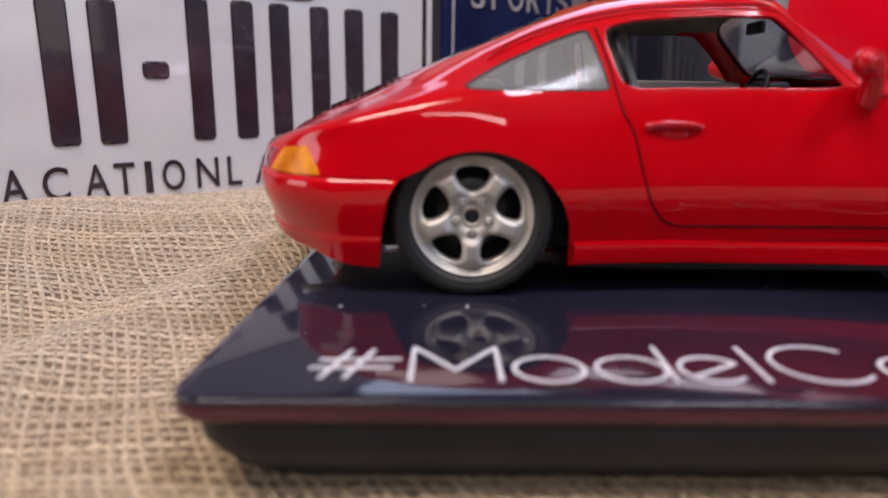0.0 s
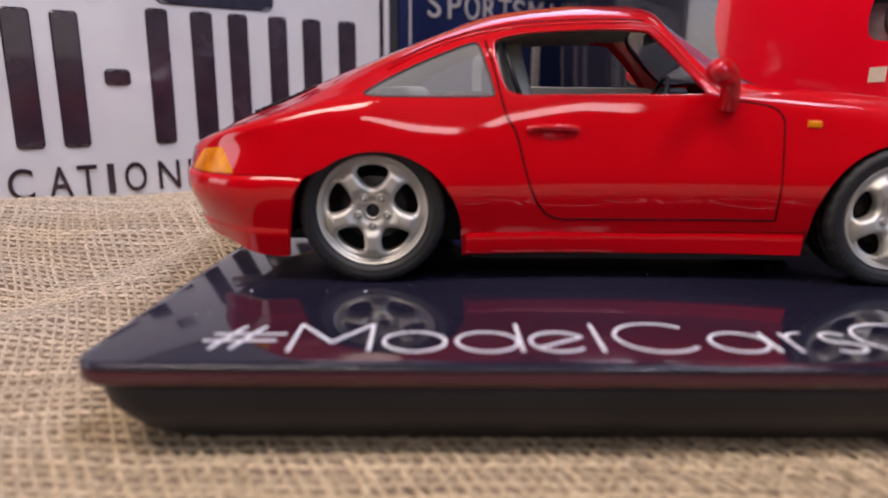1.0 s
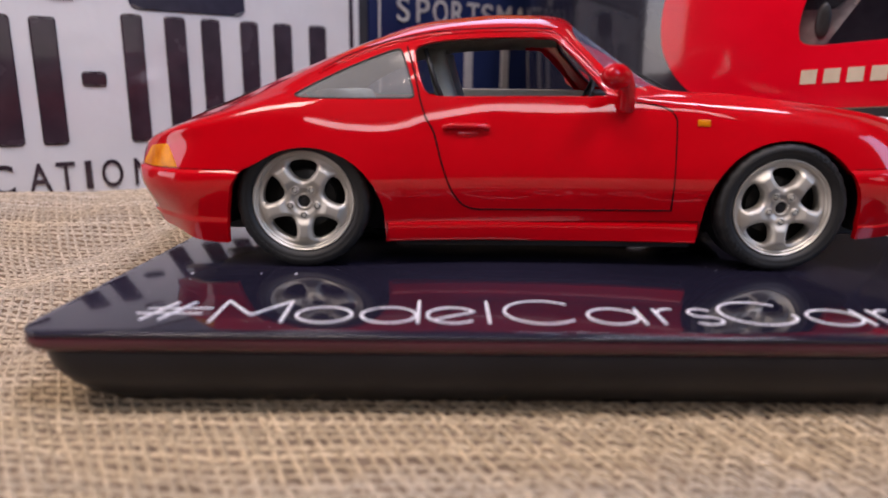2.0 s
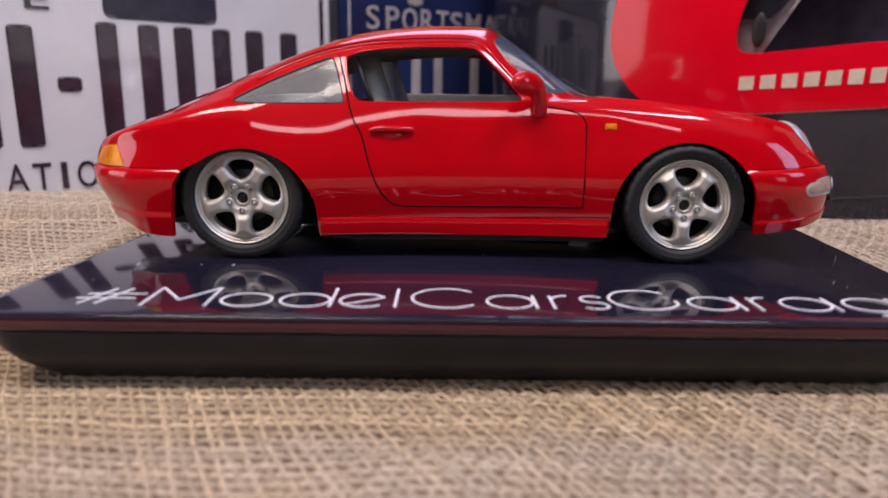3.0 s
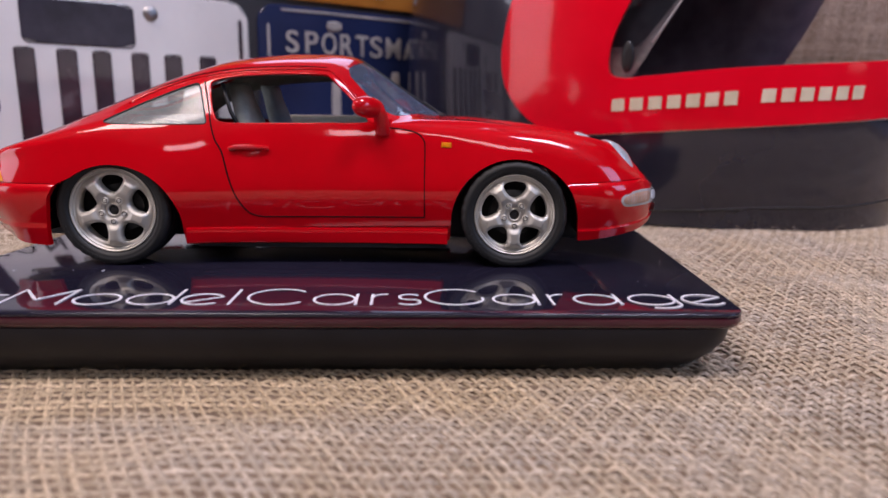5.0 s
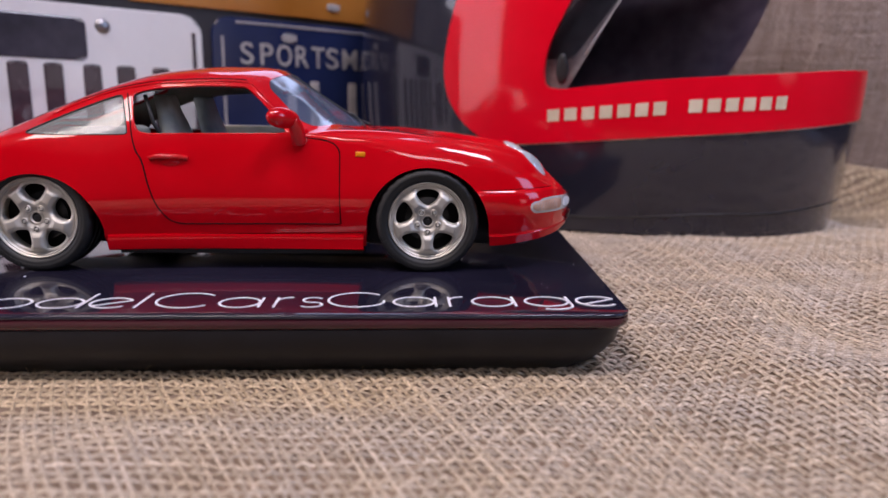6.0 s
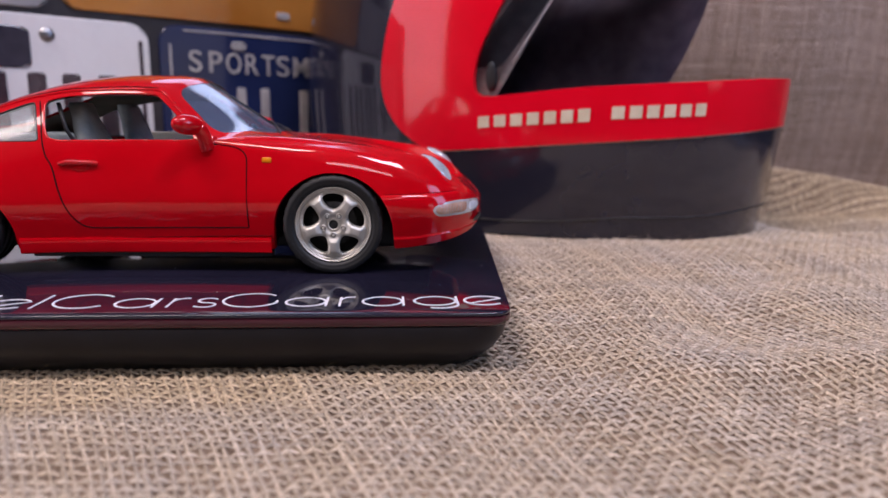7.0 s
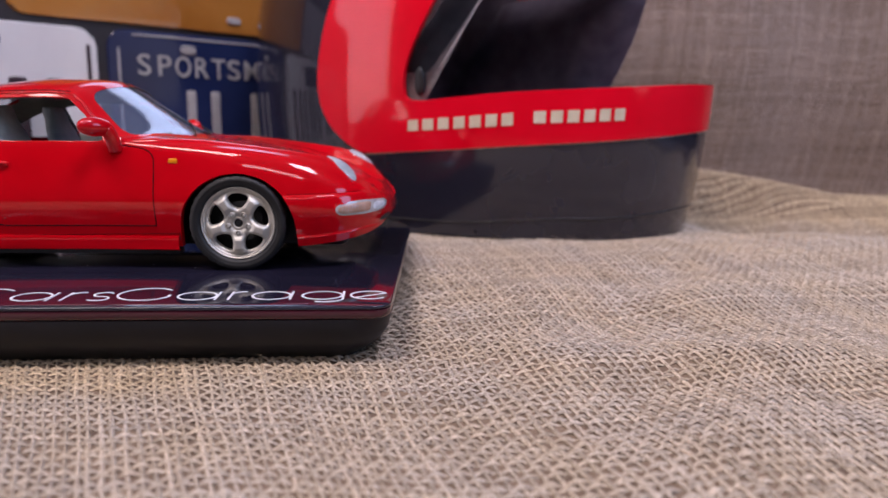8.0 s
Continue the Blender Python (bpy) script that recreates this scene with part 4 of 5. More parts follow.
C_TOP = spline([(-117, 25.2), (-116, 27.6), (-111, 31.6), (-103, 37.6), (-90, 43.2), (-79, 48.5), (-69, 53.2), (-59, 57.4), (-49, 61.4), (-42, 64), (-35, 65.9), (-26, 67.2), (-11, 68.4), (-1, 68.4), (5, 67.8), (9, 65.6), (22, 57.0), (34, 49.2), (39, 47.0), (50, 45.6), (65, 42.8), (80, 39.2), (95, 34.6), (105, 31), (112, 28.2), (117, 24)])
C_BOTTOM = spline([(-117, 23.8), (-116, 19.6), (-114.3, 14.6), (-112.4, 11.6), (-108, 9.9), (-98, 8.3), (-84, 6.6), (-60, 6.6), (-41, 6.6), (0, 7.4), (42, 8.2), (60, 8.8), (84, 9.2), (98, 10.6), (108, 12.4), (114, 15), (117, 18)])
W_MAX = spline([(-122, 45), (-100, 45.6), (-80, 47.4), (-63, 48.2), (-48, 47.2), (-30, 44.6), (-10, 43.4), (15, 43.4), (35, 44.2), (50, 45.6), (63, 46.4), (80, 46), (95, 45), (117, 44)])
W_HIGH = spline([(-122, 40), (-100, 43), (-80, 46), (-63, 46.6), (-48, 45.2), (-30, 42.8), (-10, 41.9), (15, 41.9), (35, 42.6), (50, 44), (63, 44.8), (80, 44.2), (95, 42.6), (117, 40)])
Z_HIGH = spline([(-122, 24), (-110, 29), (-95, 32), (-80, 34), (-50, 35), (0, 35), (40, 35), (63, 36), (80, 34.5), (95, 31.5), (107, 28), (117, 22.5)])
E_W = spline([(-122, 36), (-108, 39.5), (-95, 43), (-80, 44.2), (-66, 43.6), (-50, 41.4), (-35, 39.8), (0, 39.2), (18, 39.4), (26, 40), (40, 41.2), (63, 42.2), (80, 41.4), (95, 39.4), (117, 36)])
E_Z = spline([(-122, 25), (-112, 30.5), (-100, 34.6), (-85, 38.6), (-70, 42), (-56, 43.9), (-35, 44.4), (0, 44.5), (20, 44.0), (30, 43.2), (45, 42.6), (63, 42), (80, 39.6), (92, 36.4), (104, 31), (112, 27.4), (117, 23.2)])
G_W = spline([(-122, 26), (-112, 30), (-100, 33), (-85, 32.4), (-72, 29.4), (-60, 27.4), (-48, 27.2), (-36, 28.2), (-22, 29.2), (-4, 29.8), (3, 30), (8, 30.8), (14, 33.2), (20, 36.0), (25, 36.2), (32, 35.2), (45, 34), (63, 33.4), (80, 32.6), (95, 31.4), (117, 30)])
G_Z = spline([(-122, 24.4), (-118, 29), (-110, 32.4), (-100, 36.2), (-85, 41.8), (-72, 48), (-60, 53.5), (-48, 57.9), (-36, 60.6), (-22, 62.4), (-4, 62.9), (3, 61.6), (8, 58.2), (14, 52.2), (20, 46.8), (25, 46.3), (32, 46.8), (45, 46.6), (63, 45), (80, 42.8), (90, 41.2), (98, 38.6), (104, 34.6), (110, 29.6), (117, 23.8)])
I_DROP = spline([(-122, 0.3), (-110, 0.5), (-85, 0.5), (-60, 0.6), (-36, 0.8), (0, 0.9), (6, 1.1), (12, 1.9), (24, 2.2), (34, 1.6), (42, 1.4), (63, 0.5), (90, 0.2), (117, 0.1)])


def nose_taper(x):
    t = max((x - 84) / 33.0, 0.0) if x > 0 else max((-87 - x) / 30.0, 0.0)
    e = 2.7 if x > 0 else 2.5
    return max(1 - min(t, 1.0) ** e, 0.0) ** (1 / e)


LIP_ROW, CREASE_ROW, PROUD = 9, 34, 0.8


def crease(x):
    """Height of the bumper's upper edge."""
    return 25.7 if x < 0 else 27.6 + 0.03 * (x - 84)


def lip_edge(x):
    return 13.3 if x < 0 else 12.9 + 0.11 * max(x - 90, 0)


def section(x):
    """Half of the cross-section at x, from the sill up to the middle: (distance from the middle, height)."""
    k = nose_taper(x)
    zb, zt, wm = C_BOTTOM(x), C_TOP(x), W_MAX(x)
    zh, ez, gz = Z_HIGH(x), E_Z(x), G_Z(x)
    gw, ew, wh = G_W(x), E_W(x), W_HIGH(x)
    tuck = float(smooth01((-90 - x) / 16.0))
    ctrl = [(wm - 3.4 - 5.1 * tuck, zb), (wm - 1.3 - 2.3 * tuck, zb + 0.30 * (zh - zb)), (wm, zb + 0.62 * (zh - zb)), (wh, zh), (ew, ez),
            ((ew + gw) / 2 + 0.5, (ez + gz) / 2 + 0.35), (gw, gz), (gw * 0.55, zt - I_DROP(x) - 0.1 * max(zt - gz, 0)), (0.0, zt)]
    full = ctrl + [(-ctrl[-2][0], ctrl[-2][1])]
    pts = through_points(full, (len(full) - 1) * 14 + 1)[: (len(ctrl) - 1) * 14 + 1]
    # rows of the grid run along the bumper's upper edge and along its lip
    w = float(smooth01((-73 - x) / 3.0) + smooth01((x - 74) / 3.0))
    if w > 0:
        upper = crease(x)
        j1 = float(np.interp(min(upper, zb + 0.9 * (zt - zb)), pts[:, 1], np.arange(len(pts))))
        j0 = float(np.interp(min(lip_edge(x), zb + 0.3 * (zt - zb)), pts[:, 1], np.arange(len(pts))))
        rows = np.arange(len(pts), dtype=float)
        f = (1 - w) * rows + w * np.interp(rows, [0, LIP_ROW, CREASE_ROW, len(pts) - 1], [0, j0, j1, len(pts) - 1])
        pts = np.stack([np.interp(f, rows, pts[:, 0]), np.interp(f, rows, pts[:, 1])], 1)
    pts[:, 0] *= k
    return pts


X_STATIONS = np.concatenate([-117 + 30 * (1 - np.cos(np.linspace(0, math.pi / 2, 46)))[:-1], np.linspace(-87, 84, 190)[:-1], 84 + 33 * np.sin(np.linspace(0, math.pi / 2, 52))])
SECTIONS = np.array([section(x) for x in X_STATIONS])
NX, NV = SECTIONS.shape[:2]


def section_at(x):
    i = int(np.clip(np.searchsorted(X_STATIONS, x) - 1, 0, NX - 2))
    t = (x - X_STATIONS[i]) / (X_STATIONS[i + 1] - X_STATIONS[i])
    return SECTIONS[i] * (1 - t) + SECTIONS[i + 1] * t


def side_at(x, z):
    """Distance of the body's flank from the middle at a place seen from the side."""
    s = section_at(x)
    if (x < -84 or x > 85) and z < crease(x):
        s = s + np.array([PROUD, 0.0])
    ks = np.where((s[:-1, 1] - z) * (s[1:, 1] - z) <= 0)[0]
    if len(ks) == 0:
        return float(s[np.argmin(abs(s[:, 1] - z)), 0])
    k = ks[0]
    d = s[k + 1, 1] - s[k, 1]
    t = 0 if abs(d) < 1e-9 else (z - s[k, 1]) / d
    return float(s[k, 0] + t * (s[k + 1, 0] - s[k, 0]))


def top_at(x, y):
    """Height of the body at a place seen from above."""
    s = section_at(x)
    s = s[int(np.argmax(s[:, 0])):][::-1]
    return float(np.interp(abs(y), s[:, 0], s[:, 1]))


# openings, seen from the side
REAR_ARCH = np.array([(-41.6, -5), (-41.6, 6), (-41.9, 12)] + [(-61.6 + 19.9 * math.cos(radians(a)), 12 + 19.9 * math.sin(radians(a))) for a in range(6, 130, 6)]
                     + [(-78.2, 25.8), (-80.6, 22), (-82.2, 15), (-83.2, 6), (-83.4, -5)])
FRONT_ARCH = np.array([(84.4, -5), (84.2, 8)] + [(63.2 + 20.5 * math.cos(radians(a)), 14.5 + 20.5 * math.sin(radians(a))) for a in range(0, 181, 6)] + [(42.2, 6), (42.2, -5)])
QUARTER = rounded([(-66.4, 44.0), (-63.2, 46.4), (-56.2, 50.4), (-47.0, 54.5), (-40.4, 56.9), (-39.0, 56.6), (-36.4, 50.0), (-34.6, 44.6), (-35.4, 44.2), (-48, 44.0)], 2, 0.2)
DOOR_GLASS = rounded([(-36.2, 57.0), (-32.2, 58.6), (-26.6, 59.5), (-13, 60.4), (1.2, 60.4), (2.6, 59.6), (8.0, 54.6), (12.8, 49.6), (17.0, 45.0), (0, 44.9), (-20, 44.6), (-32.2, 44.4)], 2, 0.16)
# glass seen from above
WINDSCREEN = rounded([(8.6, -1), (8.4, 12), (6.9, 24), (8.2, 27.6), (12, 28.8), (20, 32.0), (24, 33.2), (27.4, 31), (32, 23), (35.8, 11), (36.8, -1), (36.8, -12), (8.6, -12)], 2, 0.15)
REAR_GLASS = rounded([(-44.5, -1), (-44.5, 15), (-46.5, 20), (-58, 21.5), (-72, 21), (-77, 17), (-79, 8), (-79.5, -1), (-79, -12), (-44.5, -12)], 2, 0.15)

FX = (X_STATIONS[:-1] + X_STATIONS[1:]) / 2
FY = (SECTIONS[:-1, :-1, 0] + SECTIONS[1:, 1:, 0]) / 2
FZ = (SECTIONS[:-1, :-1, 1] + SECTIONS[1:, 1:, 1]) / 2
FXX = np.repeat(FX[:, None], NV - 1, 1)
STATE = np.zeros(FXX.shape, int)


def mark(poly, kind, use_top, where):
    second = FY if use_top else FZ
    hit = inside(poly, FXX.ravel(), second.ravel()).reshape(FXX.shape) & where & (STATE == 0)
    STATE[hit] = kind


mark(REAR_ARCH, 1, False, FZ < 36)
mark(FRONT_ARCH, 2, False, FZ < 37)
mark(QUARTER, 3, False, FY > 12)
mark(DOOR_GLASS, 4, False, FY > 12)
mark(WINDSCREEN, 5, True, FZ > 44.5)
mark(REAR_GLASS, 6, True, FZ > 40)
ROWS = np.repeat(np.arange(NV - 1)[None], NX - 1, 0)
STATE[(STATE == 0) & (FXX < -76) & (ROWS < CREASE_ROW)] = 7
STATE[(STATE == 0) & (FXX > 78) & (ROWS < CREASE_ROW)] = 8
OUTLINES = {1: REAR_ARCH, 2: FRONT_ARCH, 3: QUARTER, 4: DOOR_GLASS, 5: WINDSCREEN, 6: REAR_GLASS}

CO = np.stack([np.repeat(X_STATIONS[:, None], NV, 1), SECTIONS[:, :, 0], SECTIONS[:, :, 1]], -1)
DU = np.gradient(CO, axis=0)
DV = np.gradient(CO, axis=1)
NRM = np.cross(DV, DU)
NRM /= np.maximum(np.linalg.norm(NRM, axis=-1, keepdims=True), 1e-9)
if NRM[120, 40, 1] < 0:
    NRM = -NRM
NRM[0], NRM[-1] = (-1, 0, 0), (1, 0, 0)
SNAPPED = CO.copy()
for i in range(NX):
    for j in range(NV):
        near = {STATE[a, b] for a in (i - 1, i) for b in (j - 1, j) if 0 <= a < NX - 1 and 0 <= b < NV - 1}
        cut = [k for k in near if 0 < k < 7]
        if len(near) > 1 and cut:
            kind = max(cut)
            p, n = CO[i, j], NRM[i, j]
            if kind in (5, 6):
                q = nearest_on(OUTLINES[kind], p[[0, 1]])
                if np.hypot(*(q - p[[0, 1]])) < 1.6 and abs(n[2]) > 0.15:
                    SNAPPED[i, j] = (q[0], q[1], p[2] - (n[0] * (q[0] - p[0]) + n[1] * (q[1] - p[1])) / n[2])
            else:
                q = nearest_on(OUTLINES[kind], p[[0, 2]])
                if np.hypot(*(q - p[[0, 2]])) < 1.9 and abs(n[1]) > 0.15:
                    SNAPPED[i, j] = (q[0], p[1] - (n[0] * (q[0] - p[0]) + n[2] * (q[1] - p[2])) / n[1], q[1])


def body_piece(keep, offset, sides=(-1, 1), limit=None):
    """A bmesh of the body's faces of some kinds, moved out along the normal."""
    bm = bmesh.new()
    made = {}

    def vert(i, j, s):
        key = (i, j, s if j < NV - 1 else 0)
        if key not in made:
            p = SNAPPED[i, j] + NRM[i, j] * (offset(j) if callable(offset) else offset)
            y = max(p[1], 0.0) * s if j < NV - 1 else 0.0
            made[key] = bm.verts.new((p[0] * MM, y * MM, p[2] * MM))
        return made[key]

    for s in sides:
        for i in range(NX - 1):
            for j in range(NV - 1):
                if STATE[i, j] in keep and (limit is None or limit(FXX[i, j], FY[i, j], FZ[i, j])):
                    q = [vert(i, j, s), vert(i + 1, j, s), vert(i + 1, j + 1, s), vert(i, j + 1, s)]
                    if s > 0:
                        q.reverse()
                    if len(set(q)) == 4:
                        try:
                            bm.faces.new(q)
                        except ValueError:
                            pass
    return bm


def skirt_edges(bm, pull, where):
    """Turns the open edges inwards, so that the sheet shows its thickness."""
    rim = [e for e in bm.edges if e.is_boundary and where((e.verts[0].co + e.verts[1].co) / 2 / MM)]
    ext = bmesh.ops.extrude_edge_only(bm, edges=rim)
    for v in [g for g in ext["geom"] if isinstance(g, bmesh.types.BMVert)]:
        v.co += pull(v.co)
    return bm


bm = body_piece((0,), 0.0)
skirt_edges(bm, lambda c: Vector((0, -2.6 * MM if c.y > 0 else 2.6 * MM, 0)), lambda c: c.z < 38 and abs(c.y) > 20)
bmesh.ops.recalc_face_normals(bm, faces=bm.faces)
part("body", bm, RED, car, "glossy bright red bodywork")



def bumper_out(j):
    """The bumper stands proud of the body below a rounded edge, and its lip a little more."""
    edge = {CREASE_ROW: 0.1, CREASE_ROW - 1: 0.62, CREASE_ROW - 2: 0.78}.get(j, PROUD)
    return edge + {LIP_ROW: 0.06}.get(j, 0.42 if j < LIP_ROW else 0.0)


for kind, name, end in ((7, "rear_bumper", -80), (8, "front_bumper", 82)):
    bm = body_piece((kind,), bumper_out)
    skirt_edges(bm, lambda c: Vector((end * MM - c.x, -c.y, 0)).normalized() * 1.8 * MM, lambda c: True)
    bmesh.ops.recalc_face_normals(bm, faces=bm.faces)
    part(name, bm, RED, car, "red bumper with a lip along its lower edge")

lining = body_piece((0,), -1.1, limit=lambda x, y, z: -82 < x < 30 and z > 61.5)
part("headliner", lining, CABIN_GREY, car, "dark inner roof lining")
for side in (-1, 1):
    part("inner_frame", body_piece((0,), -1.1, (side,), lambda x, y, z: -4 < x < 30 and 42.5 < z <= 61.5 and y < 40), RED, car, "red inner windscreen pillar")
    part("inner_pillar", body_piece((0,), -1.1, (side,), lambda x, y, z: -82 < x <= -4 and 42.5 < z <= 61.5 and y < 40), CABIN_GREY, car, "dark inner pillar trim")
for side in (-1, 1):
    part("quarter_window", body_piece((3,), -0.25, (side,)), HAZY_GLASS, car)
part("windscreen", body_piece((5,), -0.15), SCREEN_GLASS, car)
part("rear_window", body_piece((6,), -0.15), GLASS, car)


def along_side(points, side, out, step=1.0, smooth=True):
    """A line on the flank through (x, z) places."""
    p = np.array(points, float)
    n = max(8, int(np.linalg.norm(np.diff(p, axis=0), axis=1).sum() / step))
    if smooth:
        p = through_points(p, n)
    else:
        d = np.concatenate([[0], np.cumsum(np.linalg.norm(np.diff(p, axis=0), axis=1))])
        s = np.linspace(0, d[-1], n)
        p = np.stack([np.interp(s, d, p[:, 0]), np.interp(s, d, p[:, 1])], 1)
    return [(x * MM, side * (side_at(x, z) + out) * MM, z * MM) for x, z in p]


def along_top(points, out, step=1.0):
    p = np.array(points, float)
    n = max(8, int(np.linalg.norm(np.diff(p, axis=0), axis=1).sum() / step))
    p = through_points(p, n)
    return [(x * MM, y * MM, (top_at(x, y) + out) * MM) for x, y in p]


def line_part(name, pts, r, mat, parent, label="", closed=False):
    return put(name, mesh_of(name, *tube(np.array(pts), r * MM, 6, closed), mat), parent, label)


def closed_line(poly):
    return [tuple(p) for p in poly] + [tuple(poly[0])]


for side in (-1, 1):
    line_part("window_seal", along_side(closed_line(QUARTER), side, -0.12, 0.8, False), 0.26, BLACK_MATT, car)
    line_part("window_seal", along_side(closed_line(DOOR_GLASS), side, -0.22, 0.8, False), 0.36, RED, car, "red window frame")
    line_part("shut_line", along_side([(-37.6, 57.4), (-34.9, 50), (-33.2, 44.0), (-31.6, 39.5), (-29.3, 35.6), (-27.2, 28.2), (-24.9, 21.8), (-22.4, 17.9), (-20.0, 16.2), (-17.0, 15.6)], side, -0.14), 0.3, GAP, car)
    line_part("shut_line", along_side([(-17.0, 15.6), (0, 15.7), (20, 15.8), (34.2, 15.9)], side, -0.14), 0.3, GAP, car)
    line_part("shut_line", along_side([(34.2, 15.9), (34.1, 27), (34.0, 37.6), (33.6, 40.2), (31.8, 42.2), (28.2, 43.3), (22.5, 44.0)], side, -0.12), 0.26, GAP, car)
    line_part("drip_rail", along_side([(-61, 50.2), (-54, 54.0), (-44, 57.8), (-35.9, 59.6), (-26.6, 61.0), (-9.6, 61.9), (1.0, 61.7), (5.0, 59.6), (12, 52.6), (19.5, 45.4)], side, 0.0), 0.55, RED, car)
    line_part("drip_groove", along_side([(-60, 51.3), (-54, 54.9), (-44, 58.6), (-35.9, 60.4), (-26.6, 61.8), (-9.6, 62.7), (1.0, 62.5)], side, -0.2), 0.3, GAP, car)
    line_part("bumper_seam", along_side([(-108, 25.95), (-95.5, 25.9), (-88, 25.9), (-79.6, 25.9)], side, -0.1), 0.16, SEAM, car)
    line_part("bumper_seam", along_side([(-98.6, 25.3), (-98.4, 20), (-98.0, 14.2)], side, -0.02), 0.1, SEAM, car)
    line_part("bumper_seam", along_side([(80.5, 27.7), (92, 28.05), (101, 28.3), (107, 28.4)], side, -0.1), 0.16, SEAM, car)
    # crease over the sill
    line_part("sill_seam", along_side([(-41.4, 11.6), (0, 12.2), (41.9, 13)], side, -0.02), 0.2, SEAM, car)
    # flat sill strip, proud of the flank
    strip = [[(x * MM, side * (side_at(x, max(z, C_BOTTOM(x))) + o) * MM, z * MM) for x in np.linspace(-40.8, 41.6, 40)]
             for z, o in ((12.1, -0.1), (12.0, 0.5), (11.7, 0.7), (10.2, 0.95), (8.0, 1.3), (7.2, 1.3), (6.8, 0.6), (6.8, -2.0))]
    vs = [p for row in strip for p in row]
    put("sill", flat_shaded(mesh_of("sill", vs, [(i * 40 + k, i * 40 + k + 1, (i + 1) * 40 + k + 1, (i + 1) * 40 + k) for i in range(7) for k in range(39)], RED), 28), car)
    bm = bmesh.new()
    box(bm, -39.5 * MM, 41 * MM, side * 40 * MM if side < 0 else 36 * MM, side * 36 * MM if side < 0 else 40 * MM, 5.2 * MM, 7.2 * MM, 0.4 * MM)
    part("sill_base", bm, BLACK_MATT, car, "black plastic strip under the sill")


def patch(name, points, mat, parent, side, out, thick, label=""):
    """A lens or badge that lies on the flank, within an outline of (x, z) places."""
    poly = rounded(points, 2, 0.2)
    mid = poly.mean(0)
    rows = []
    ahead = lambda x: 1.15 * float(smooth01((x - 101) / 9))
    swell = lambda x: 1 + 4 * float(smooth01((x - 109) / 7))
    for t, o in [(1.0, -0.3), (1.0, out * 0.6)] + [(t, out + thick * (1 - t) ** 0.5) for t in (0.985, 0.965, 0.94, 0.9, 0.85, 0.8, 0.7, 0.55, 0.4, 0.25)]:
        rows.append([((p[0] + ahead(p[0])) * MM, side * (side_at(p[0], p[1]) + o * swell(p[0])) * MM, p[1] * MM) for p in mid + (poly - mid) * t])
    return put(name, mesh_of(name, *loft(rows, cap_last=True), mat), parent, label)


